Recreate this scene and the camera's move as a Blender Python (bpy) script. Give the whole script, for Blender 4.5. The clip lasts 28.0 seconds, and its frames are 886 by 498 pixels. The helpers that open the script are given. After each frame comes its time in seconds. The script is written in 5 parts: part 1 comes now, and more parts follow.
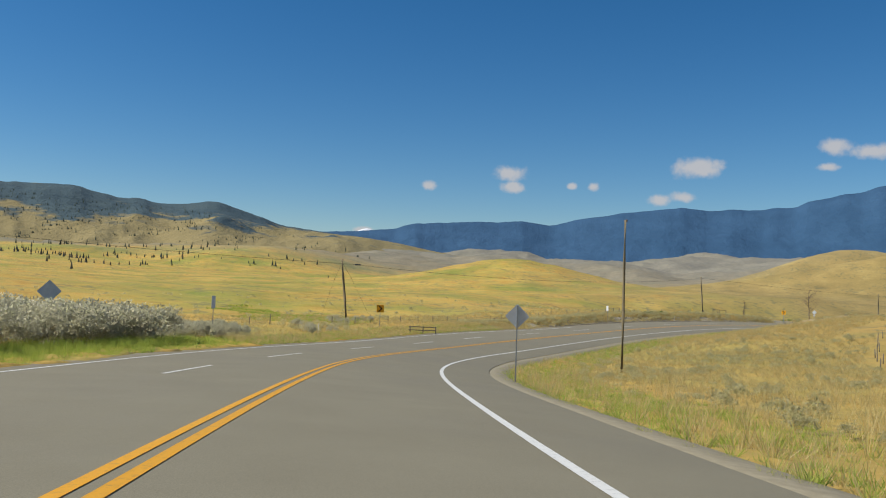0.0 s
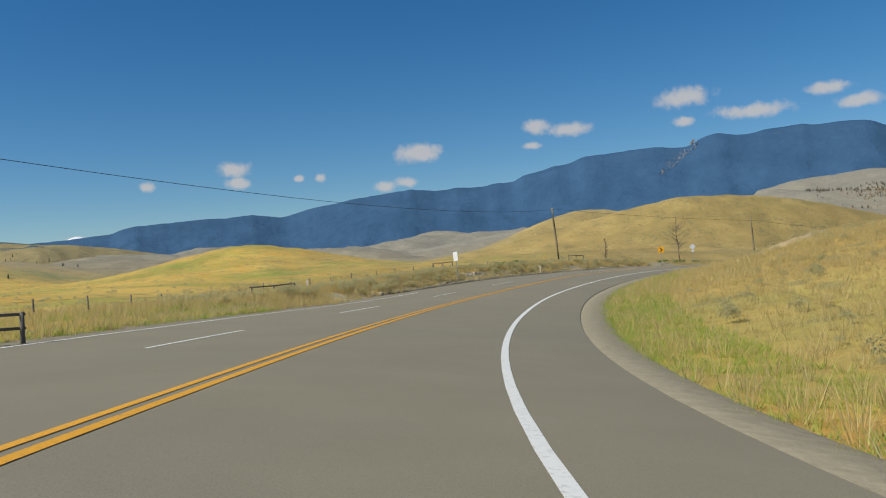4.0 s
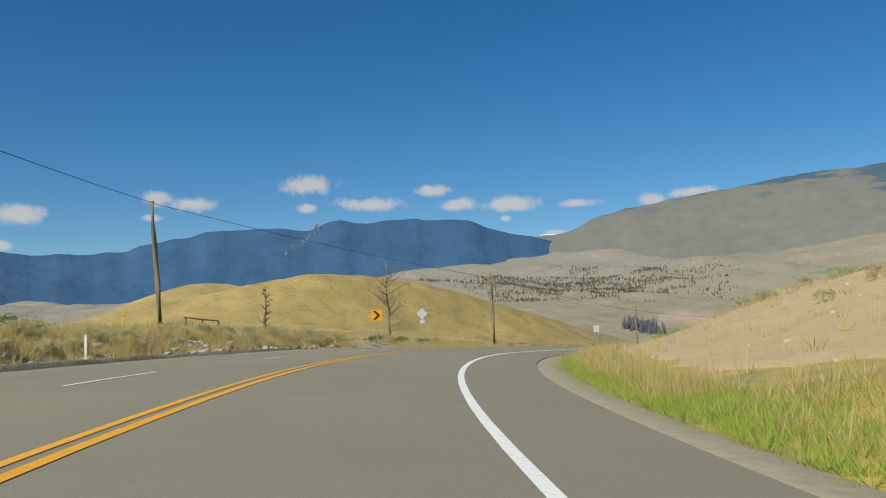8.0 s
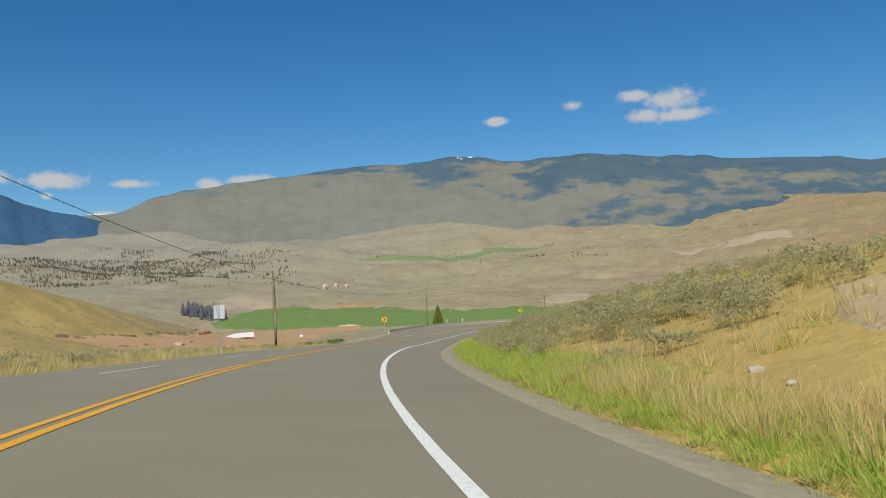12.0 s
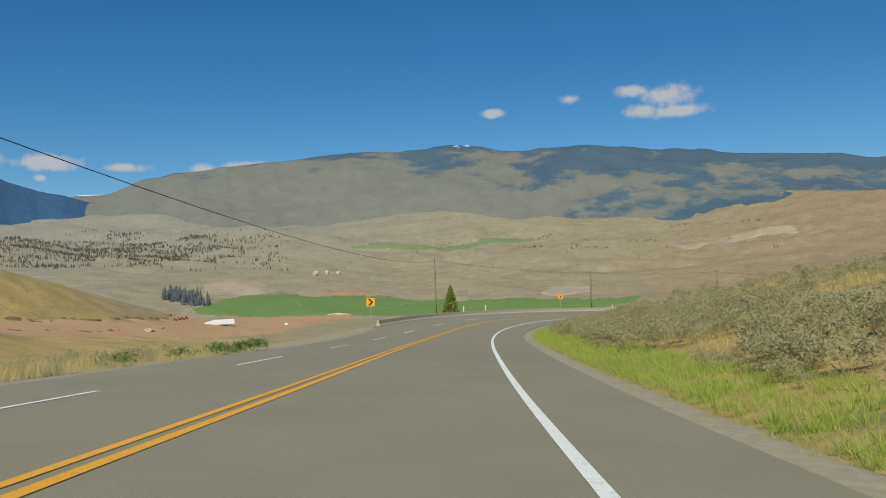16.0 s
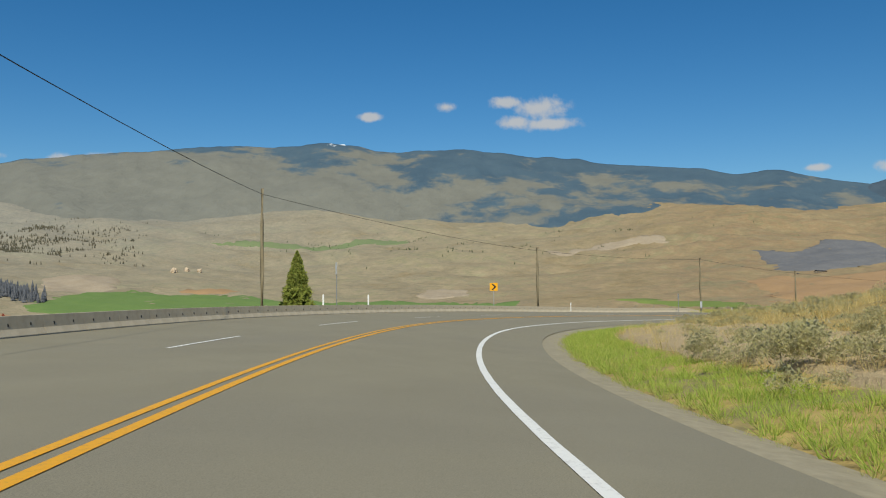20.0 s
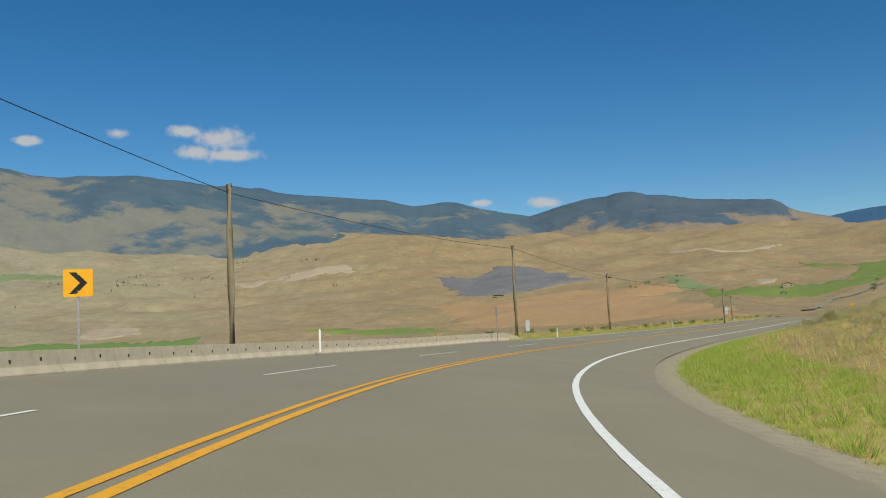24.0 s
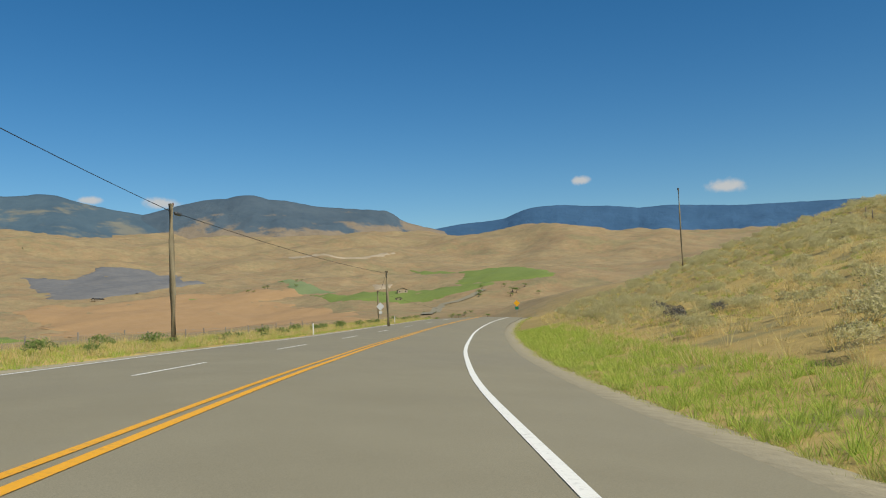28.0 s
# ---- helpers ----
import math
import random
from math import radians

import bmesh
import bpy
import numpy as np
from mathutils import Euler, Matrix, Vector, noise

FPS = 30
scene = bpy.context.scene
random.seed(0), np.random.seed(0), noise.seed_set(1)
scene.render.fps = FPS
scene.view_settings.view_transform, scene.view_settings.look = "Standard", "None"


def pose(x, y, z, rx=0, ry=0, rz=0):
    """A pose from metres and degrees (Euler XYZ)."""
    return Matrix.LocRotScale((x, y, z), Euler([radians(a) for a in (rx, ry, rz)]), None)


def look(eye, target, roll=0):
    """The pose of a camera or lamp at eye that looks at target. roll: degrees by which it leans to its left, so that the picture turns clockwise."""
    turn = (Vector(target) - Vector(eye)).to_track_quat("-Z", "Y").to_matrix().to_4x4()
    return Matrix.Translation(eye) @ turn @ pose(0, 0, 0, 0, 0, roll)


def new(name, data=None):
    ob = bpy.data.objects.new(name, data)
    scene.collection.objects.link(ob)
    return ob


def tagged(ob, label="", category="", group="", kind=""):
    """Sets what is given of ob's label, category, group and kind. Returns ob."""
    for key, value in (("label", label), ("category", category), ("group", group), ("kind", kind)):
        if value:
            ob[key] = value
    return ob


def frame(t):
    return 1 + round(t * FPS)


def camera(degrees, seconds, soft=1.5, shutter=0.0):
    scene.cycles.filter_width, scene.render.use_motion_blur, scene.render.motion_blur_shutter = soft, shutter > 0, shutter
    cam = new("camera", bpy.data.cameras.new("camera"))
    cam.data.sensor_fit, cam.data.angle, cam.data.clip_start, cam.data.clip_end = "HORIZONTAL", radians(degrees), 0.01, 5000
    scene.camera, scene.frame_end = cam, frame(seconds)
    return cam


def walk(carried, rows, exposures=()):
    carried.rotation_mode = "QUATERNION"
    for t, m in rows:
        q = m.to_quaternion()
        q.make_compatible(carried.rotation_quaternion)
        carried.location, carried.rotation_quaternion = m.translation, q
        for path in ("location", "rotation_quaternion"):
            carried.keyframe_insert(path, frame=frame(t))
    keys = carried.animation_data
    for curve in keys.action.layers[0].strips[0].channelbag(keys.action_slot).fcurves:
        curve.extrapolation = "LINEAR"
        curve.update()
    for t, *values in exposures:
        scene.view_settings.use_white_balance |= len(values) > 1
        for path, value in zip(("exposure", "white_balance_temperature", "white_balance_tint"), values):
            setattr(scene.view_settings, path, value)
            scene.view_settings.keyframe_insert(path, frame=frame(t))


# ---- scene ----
# ---- camera and its drive: seconds, x, y, z, pitch, lean, heading ----
cam = camera(56.3, 28.0, 1.1)
DRIVE = [
    (0.0, 0.00, 0.00, 0.00, 2.17, -1.91, 10.50),
    (0.5, -2.72, 10.41, -0.77, 0.68, 0.76, 13.80),
    (1.0, -5.24, 20.85, -1.54, 0.60, 0.59, 11.74),
    (1.5, -7.52, 31.35, -2.34, 0.90, 0.62, 8.55),
    (2.0, -9.47, 41.89, -3.13, 0.66, 0.97, 5.22),
    (2.5, -10.97, 52.51, -3.92, 0.31, 2.26, 2.94),
    (3.0, -11.92, 63.17, -4.68, 0.56, 3.21, -0.39),
    (3.5, -12.23, 73.86, -5.37, 0.35, 3.89, -4.27),
    (4.0, -11.83, 84.54, -5.95, 1.28, 3.95, -7.63),
    (4.5, -10.69, 95.14, -6.39, 2.24, 3.46, -11.33),
    (5.0, -8.88, 105.60, -6.68, 2.99, 2.54, -15.49),
    (5.5, -6.50, 115.88, -6.87, 3.70, 1.62, -19.62),
    (6.0, -3.66, 125.93, -6.98, 5.02, 1.93, -22.57),
    (6.5, -0.46, 135.73, -7.03, 4.54, 1.76, -25.81),
    (7.0, 3.06, 145.24, -7.03, 5.17, 2.10, -28.38),
    (7.5, 6.90, 154.46, -6.98, 5.22, 1.51, -31.05),
    (8.0, 11.03, 163.35, -6.90, 5.48, 2.11, -33.63),
    (8.5, 15.46, 171.90, -6.80, 6.14, 2.17, -36.07),
    (9.0, 20.21, 180.05, -6.73, 6.00, 1.40, -39.78),
    (9.5, 25.34, 187.74, -6.71, 5.37, 1.89, -43.59),
    (10.0, 30.90, 194.89, -6.75, 5.38, 2.64, -48.53),
    (10.5, 36.86, 201.50, -6.85, 4.69, 2.37, -52.70),
    (11.0, 43.18, 207.60, -7.01, 4.02, 2.46, -56.32),
    (11.5, 49.84, 213.25, -7.23, 3.19, 3.02, -60.60),
    (12.0, 56.78, 218.54, -7.46, 3.18, 2.90, -63.66),
    (12.5, 63.97, 223.56, -7.70, 4.55, 2.48, -66.94),
    (13.0, 71.35, 228.37, -7.97, 4.46, 1.88, -70.06),
    (13.5, 78.89, 233.01, -8.28, 3.99, 1.47, -72.25),
    (14.0, 86.57, 237.49, -8.64, 3.57, 1.36, -73.32),
    (14.5, 94.38, 241.82, -9.01, 3.31, 1.40, -73.59),
    (15.0, 102.33, 246.02, -9.39, 3.33, 1.18, -74.05),
    (15.5, 110.43, 250.11, -9.77, 2.94, 1.10, -68.77),
    (16.0, 118.71, 254.13, -10.18, 2.54, 1.66, -64.15),
    (16.5, 127.21, 258.16, -10.64, 1.47, -0.08, -64.46),
    (17.0, 135.94, 262.25, -11.10, 1.01, 3.17, -63.83),
    (17.5, 144.95, 266.43, -11.53, 2.11, 0.19, -64.59),
    (18.0, 154.22, 270.68, -11.95, 2.59, -0.41, -66.41),
    (18.5, 163.72, 274.95, -12.36, 3.05, -0.46, -67.72),
    (19.0, 173.41, 279.12, -12.78, 3.05, -0.33, -69.57),
    (19.5, 183.21, 283.09, -13.19, 1.72, 0.13, -70.98),
    (20.0, 193.03, 286.81, -13.57, 2.66, 0.38, -72.96),
    (20.5, 202.83, 290.20, -13.90, 2.74, 1.56, -75.46),
    (21.0, 212.57, 293.22, -14.16, 3.06, 1.62, -77.37),
    (21.5, 222.21, 295.85, -14.36, 2.88, 1.92, -79.71),
    (22.0, 231.74, 298.03, -14.53, 3.06, 1.55, -83.27),
    (22.5, 241.15, 299.76, -14.70, 3.47, 1.25, -86.64),
    (23.0, 250.45, 300.95, -14.88, 3.91, 1.40, -89.22),
    (23.5, 259.67, 301.56, -15.08, 4.24, 2.02, -91.31),
    (24.0, 268.84, 301.52, -15.28, 4.36, 2.52, -94.48),
    (24.5, 278.00, 300.83, -15.49, 3.61, 2.67, -98.40),
    (25.0, 287.20, 299.49, -15.73, 3.57, 3.25, -102.47),
    (25.5, 296.45, 297.49, -16.00, 3.71, 3.14, -106.64),
    (26.0, 305.73, 294.76, -16.28, 3.87, 3.32, -111.10),
    (26.5, 315.00, 291.30, -16.55, 3.85, 3.37, -115.48),
    (27.0, 324.23, 287.13, -16.83, 3.56, 3.97, -119.31),
    (27.5, 333.42, 282.39, -17.11, 4.09, 3.38, -122.29),
    (28.0, 342.64, 277.29, -17.39, 3.67, 2.38, -120.43),
]
walk(cam, [(t, pose(0.8 * x, 0.8 * y, 0.8 * z, 90 + p, r, h)) for t, x, y, z, p, r, h in DRIVE], exposures=[(0.0, 0.02, 6400, 7), (3.5, -0.02, 6400, 6), (8.0, 0.1, 6450, 4), (13.5, 0.08, 6450, 3), (15.5, -0.04, 6350, 2), (19.0, -0.02, 6400, 2), (21.0, 0.03, 6450, 3), (25.0, 0.02, 6550, 2), (28.0, 0.12, 6700, 3)])

# ---- daylight ----
SUN_AZ, SUN_EL = -105.0, 46.0
world = bpy.data.worlds.new("sky")
scene.world = world
world.use_nodes = True
wn = world.node_tree
sky = wn.nodes.new("ShaderNodeTexSky")
sky.sky_type = "NISHITA"
sky.sun_disc = False
sky.sun_elevation = radians(SUN_EL)
sky.sun_rotation = radians(SUN_AZ)
sky.altitude = 900.0
sky.air_density = 1.0
sky.dust_density = 0.3
sky.ozone_density = 4.0
deep = wn.nodes.new("ShaderNodeHueSaturation")
deep.inputs["Saturation"].default_value = 1.3
deep.inputs["Value"].default_value = 1.15
wn.links.new(sky.outputs[0], deep.inputs["Color"])
# small fair-weather clouds: bearing, elevation, half-width and half-height in degrees
# the last entry of each list is no cloud but the white of a snow peak
CLOUDS_W = [(-11.7, 6.5, 0.63, 0.31), (-6.1, 7.5, 1.02, 0.54), (-6.0, 6.6, 0.94, 0.36), (-1.8, 6.7, 0.36, 0.23), (-0.4, 6.7, 0.36, 0.27), (4.0, 5.9, 0.86, 0.39), (5.5, 6.0, 0.94, 0.36), (6.4, 8.0, 1.64, 0.63), (14.7, 9.1, 1.1, 0.54), (16.8, 8.8, 1.5, 0.47), (14.3, 7.9, 0.63, 0.27), (24.6, 10.1, 1.8, 0.59), (24.5, 8.5, 0.7, 0.31), (29.0, 8.7, 2.54, 0.43), (33.4, 9.5, 1.33, 0.39), (35.1, 8.5, 1.41, 0.39), (-16.0, 3.3, 0.7, 0.2)]
CLOUDS_E = [(38.7, 8.4, 2.06, 0.45), (43.2, 8.2, 1.41, 0.27), (38.3, 7.4, 0.36, 0.2), (48.2, 8.1, 1.02, 0.39), (50.6, 8.4, 1.56, 0.36), (67.9, 11.7, 0.7, 0.27), (73.3, 12.4, 0.67, 0.36), (77.4, 12.6, 1.1, 0.36), (79.8, 12.2, 1.8, 0.78), (78.1, 11.3, 1.26, 0.43), (80.5, 11.1, 1.96, 0.39), (130.2, 7.9, 0.67, 0.27), (139.5, 6.8, 1.22, 0.39), (101.8, 7.2, 1.17, 0.36), (97.4, 7.4, 0.78, 0.23), (41.7, 6.3, 0.84, 0.19)]
way = wn.nodes.new("ShaderNodeTexCoord").outputs["Generated"]
puff = wn.nodes.new("ShaderNodeTexNoise")
puff.inputs["Scale"].default_value, puff.inputs["Detail"].default_value, puff.inputs["Roughness"].default_value = 42.0, 6.0, 0.62
wn.links.new(way, puff.inputs["Vector"])
cover = None
for az_, el_, w_, h_ in CLOUDS_W + CLOUDS_E:
    d_ = Vector((math.sin(radians(az_)) * math.cos(radians(el_)), math.cos(radians(az_)) * math.cos(radians(el_)), math.sin(radians(el_))))
    mp = wn.nodes.new("ShaderNodeMapping")
    mp.vector_type = "TEXTURE"
    mp.inputs["Location"].default_value = d_
    mp.inputs["Rotation"].default_value = (0, 0, -radians(az_))
    mp.inputs["Scale"].default_value = (radians(w_) * 1.12, 0.2, radians(h_) * 1.2)
    wn.links.new(way, mp.inputs[0])
    ln = wn.nodes.new("ShaderNodeVectorMath")
    ln.operation = "LENGTH"
    wn.links.new(mp.outputs[0], ln.inputs[0])
    if cover is None:
        cover = ln.outputs["Value"]
    else:
        mn = wn.nodes.new("ShaderNodeMath")
        mn.operation = "SMOOTH_MIN"
        mn.inputs[2].default_value = 0.15
        wn.links.new(cover, mn.inputs[0])
        wn.links.new(ln.outputs["Value"], mn.inputs[1])
        cover = mn.outputs[0]
edge = wn.nodes.new("ShaderNodeMath")
edge.operation = "MULTIPLY_ADD"
wn.links.new(puff.outputs["Fac"], edge.inputs[0])
edge.inputs[1].default_value = 1.9
wn.links.new(cover, edge.inputs[2])
soft_ = wn.nodes.new("ShaderNodeMapRange")
soft_.interpolation_type = "SMOOTHSTEP"
soft_.inputs[1].default_value, soft_.inputs[2].default_value, soft_.inputs[3].default_value, soft_.inputs[4].default_value = 1.25, 2.05, 0.85, 0.0
wn.links.new(edge.outputs[0], soft_.inputs[0])
blend = wn.nodes.new("ShaderNodeMix")
blend.data_type = "RGBA"
blend.inputs[7].default_value = (7.2, 6.9, 7.0, 1)
wn.links.new(soft_.outputs[0], blend.inputs[0])
wn.links.new(deep.outputs[0], blend.inputs[6])
wn.links.new(blend.outputs[2], wn.nodes["Background"].inputs[0])
wn.nodes["Background"].inputs[1].default_value = 0.075
sun_data = bpy.data.lights.new("sun", "SUN")
sun_data.energy = 4.6
sun_data.angle = radians(0.53)
sun_data.color = (1.0, 0.93, 0.82)
sun = new("sun", sun_data)
sdir = Vector((math.sin(radians(SUN_AZ)) * math.cos(radians(SUN_EL)), math.cos(radians(SUN_AZ)) * math.cos(radians(SUN_EL)), math.sin(radians(SUN_EL))))
sun.matrix_world = look(sdir * 200, (0, 0, 0))


# ---- materials ----
class Nodes:
    """Short-hand for building one node material."""

    def __init__(self, name, rough=0.9, metal=0.0):
        self.m = bpy.data.materials.new(name)
        self.m.use_nodes = True
        self.t = self.m.node_tree
        self.b = self.t.nodes["Principled BSDF"]
        self.b.inputs["Roughness"].default_value = rough
        self.b.inputs["Metallic"].default_value = metal
        self.b.inputs["Specular IOR Level"].default_value = 0.25
        self.co = self.t.nodes.new("ShaderNodeTexCoord").outputs["Object"]

    def link(self, a, b):
        self.t.links.new(a, b)

    def noise(self, scale, detail=4.0, rough=0.55, stretch=None, co=None):
        n = self.t.nodes.new("ShaderNodeTexNoise")
        n.inputs["Scale"].default_value = scale
        n.inputs["Detail"].default_value = detail
        n.inputs["Roughness"].default_value = rough
        src = co or self.co
        if stretch:
            mp = self.t.nodes.new("ShaderNodeMapping")
            mp.inputs["Scale"].default_value = stretch
            self.link(src, mp.inputs[0])
            src = mp.outputs[0]
        self.link(src, n.inputs["Vector"])
        return n.outputs["Fac"]

    def ramp(self, fac, stops, smooth=True):
        r = self.t.nodes.new("ShaderNodeValToRGB")
        el = r.color_ramp.elements
        while len(el) < len(stops):
            el.new(0.5)
        for e, (p, c) in zip(el, stops):
            e.position = p
            e.color = (*c, 1) if len(c) == 3 else c
        self.link(fac, r.inputs[0])
        return r.outputs[0]

    def mix(self, fac, a, b, mode="MIX"):
        n = self.t.nodes.new("ShaderNodeMix")
        n.data_type, n.blend_type = "RGBA", mode
        for sock, v in ((n.inputs[0], fac), (n.inputs[6], a), (n.inputs[7], b)):
            if isinstance(v, (int, float)):
                sock.default_value = v
            elif isinstance(v, tuple):
                sock.default_value = (*v, 1)
            else:
                self.link(v, sock)
        return n.outputs[2]

    def math(self, op, a, b=0.0, clamp=False):
        n = self.t.nodes.new("ShaderNodeMath")
        n.operation, n.use_clamp = op, clamp
        for sock, v in ((n.inputs[0], a), (n.inputs[1], b)):
            if isinstance(v, (int, float)):
                sock.default_value = v
            else:
                self.link(v, sock)
        return n.outputs[0]

    def height(self, lo, hi):
        s = self.t.nodes.new("ShaderNodeSeparateXYZ")
        self.link(self.co, s.inputs[0])
        r = self.t.nodes.new("ShaderNodeMapRange")
        r.inputs[1].default_value, r.inputs[2].default_value = lo, hi
        self.link(s.outputs[2], r.inputs[0])
        return r.outputs[0]

    def island(self):
        return self.t.nodes.new("ShaderNodeNewGeometry").outputs["Random Per Island"]

    def own(self):
        return self.t.nodes.new("ShaderNodeObjectInfo").outputs["Random"]

    def color(self, c):
        if isinstance(c, tuple):
            self.b.inputs["Base Color"].default_value = (*c, 1)
        else:
            self.link(c, self.b.inputs["Base Color"])
        return self

    def bump(self, fac, strength=0.3, dist=0.02):
        n = self.t.nodes.new("ShaderNodeBump")
        n.inputs["Strength"].default_value, n.inputs["Distance"].default_value = strength, dist
        self.link(fac, n.inputs["Height"])
        self.link(n.outputs[0], self.b.inputs["Normal"])
        return self


def simple(name, a, b, scale=6.0, rough=0.8, metal=0.0, bump=0.15, dist=0.01, stretch=None):
    n = Nodes(name, rough, metal)
    f = n.noise(scale, 5, 0.6, stretch)
    n.color(n.ramp(f, [(0.3, a), (0.7, b)]))
    if bump:
        n.bump(n.noise(scale * 4, 4, 0.6, stretch), bump, dist)
    return n.m


def asphalt_mat():
    n = Nodes("asphalt", 0.85)
    base = n.ramp(n.noise(0.35, 5, 0.6), [(0.3, (0.215, 0.188, 0.122)), (0.7, (0.258, 0.228, 0.152))])
    stain = n.noise(0.06, 6, 0.65)
    base = n.mix(n.ramp(stain, [(0.45, (0, 0, 0)), (0.62, (0.45, 0.45, 0.45))]), base, (0.19, 0.17, 0.13))
    grit = n.noise(60, 3, 0.7)
    c = n.mix(0.35, base, n.ramp(grit, [(0.35, (0.142, 0.126, 0.09)), (0.65, (0.36, 0.322, 0.235))]))
    n.color(c).bump(grit, 0.3, 0.006)
    return n.m


def paint_mat(name, col):
    n = Nodes(name, 0.6)
    w = n.noise(9, 6, 0.75)
    n.color(n.mix(n.ramp(w, [(0.52, (0, 0, 0)), (0.72, (0.5, 0.5, 0.5))]), col, (0.15, 0.14, 0.12)))
    return n.m


def ground_mat():
    n = Nodes("dry_grassland", 0.95)
    big = n.noise(0.013, 6, 0.68)
    patch = n.noise(0.021, 7, 0.72)
    mid = n.noise(0.09, 5, 0.65)
    fine = n.noise(1.7, 5, 0.7)
    gold = n.ramp(mid, [(0.3, (0.5, 0.28, 0.055)), (0.46, (0.56, 0.37, 0.085)), (0.58, (0.47, 0.35, 0.09)), (0.75, (0.38, 0.33, 0.075))])
    green = n.ramp(mid, [(0.3, (0.23, 0.27, 0.045)), (0.7, (0.37, 0.33, 0.075))])
    sep = n.t.nodes.new("ShaderNodeSeparateXYZ")
    n.link(n.co, sep.inputs[0])
    side = n.t.nodes.new("ShaderNodeMapRange")
    side.inputs[1].default_value, side.inputs[2].default_value = 250, 950
    wide = n.noise(0.006, 6, 0.7)
    n.link(n.math("ADD", sep.outputs[1], n.math("MULTIPLY", n.math("SUBTRACT", wide, 0.5), 1500)), side.inputs[0])
    brown = n.ramp(wide, [(0.3, (0.245, 0.182, 0.088)), (0.46, (0.295, 0.225, 0.115)), (0.54, (0.285, 0.19, 0.095)), (0.62, (0.235, 0.2, 0.095)), (0.72, (0.28, 0.21, 0.11))])
    olive = n.ramp(wide, [(0.3, (0.29, 0.23, 0.125)), (0.42, (0.265, 0.235, 0.155)), (0.52, (0.33, 0.285, 0.185)), (0.6, (0.29, 0.27, 0.155)), (0.72, (0.35, 0.275, 0.165))])
    tan = n.mix(side.outputs[0], brown, olive)
    tan = n.mix(0.35, tan, n.ramp(mid, [(0.3, (0.16, 0.125, 0.08)), (0.7, (0.33, 0.26, 0.165))]))
    west = n.t.nodes.new("ShaderNodeMapRange")
    west.inputs[1].default_value, west.inputs[2].default_value = 600, 800
    n.link(n.math("ADD", sep.outputs[0], n.math("MULTIPLY", n.math("SUBTRACT", big, 0.5), 220)), west.inputs[0])
    high = n.t.nodes.new("ShaderNodeMapRange")
    high.inputs[1].default_value, high.inputs[2].default_value = 1050, 1400
    n.link(n.math("ADD", sep.outputs[1], n.math("MULTIPLY", n.math("SUBTRACT", big, 0.5), 300)), high.inputs[0])
    meadow = n.mix(n.ramp(big, [(0.45, (0, 0, 0)), (0.62, (1, 1, 1))]), gold, green)
    dryhill = n.t.nodes.new("ShaderNodeMapRange")
    dryhill.inputs[1].default_value, dryhill.inputs[2].default_value = -60, 110
    n.link(n.math("ADD", sep.outputs[0], n.math("MULTIPLY", n.math("SUBTRACT", wide, 0.5), 260)), dryhill.inputs[0])
    meadow = n.mix(n.math("MULTIPLY", dryhill.outputs[0], 0.92), meadow, n.ramp(patch, [(0.35, (0.3, 0.225, 0.085)), (0.6, (0.38, 0.285, 0.11))]))
    c = n.mix(n.math("MAXIMUM", west.outputs[0], n.math("MULTIPLY", high.outputs[0], 0.96)), meadow, tan)
    c = n.mix(0.3, c, n.ramp(fine, [(0.3, (0.25, 0.25, 0.25)), (0.7, (0.75, 0.75, 0.75))]), "OVERLAY")
    c = n.mix(0.38, c, n.ramp(patch, [(0.34, (0.3, 0.3, 0.32)), (0.47, (0.5, 0.47, 0.44)), (0.53, (0.55, 0.5, 0.45)), (0.66, (0.72, 0.7, 0.66))]), "OVERLAY")
    speck = n.math("MULTIPLY", n.noise(0.33, 3, 0.6), n.math("ADD", n.noise(0.05, 4, 0.6), 0.5))
    c = n.mix(n.ramp(speck, [(0.56, (0, 0, 0)), (0.66, (0.6, 0.6, 0.6))]), c, (0.17, 0.165, 0.085))
    # ground greyed with distance northward, haze painted into its colour
    far_haze = n.t.nodes.new("ShaderNodeMapRange")
    far_haze.inputs[1].default_value, far_haze.inputs[2].default_value = 1100, 2300
    n.link(n.math("ADD", sep.outputs[1], n.math("MULTIPLY", n.math("SUBTRACT", wide, 0.5), 1500)), far_haze.inputs[0])
    c = n.mix(n.math("MULTIPLY", far_haze.outputs[0], 0.62), c, n.ramp(mid, [(0.3, (0.185, 0.185, 0.17)), (0.7, (0.285, 0.275, 0.235))]))
    n.color(c).bump(n.noise(0.8, 6, 0.7), 0.6, 0.25)
    return n.m


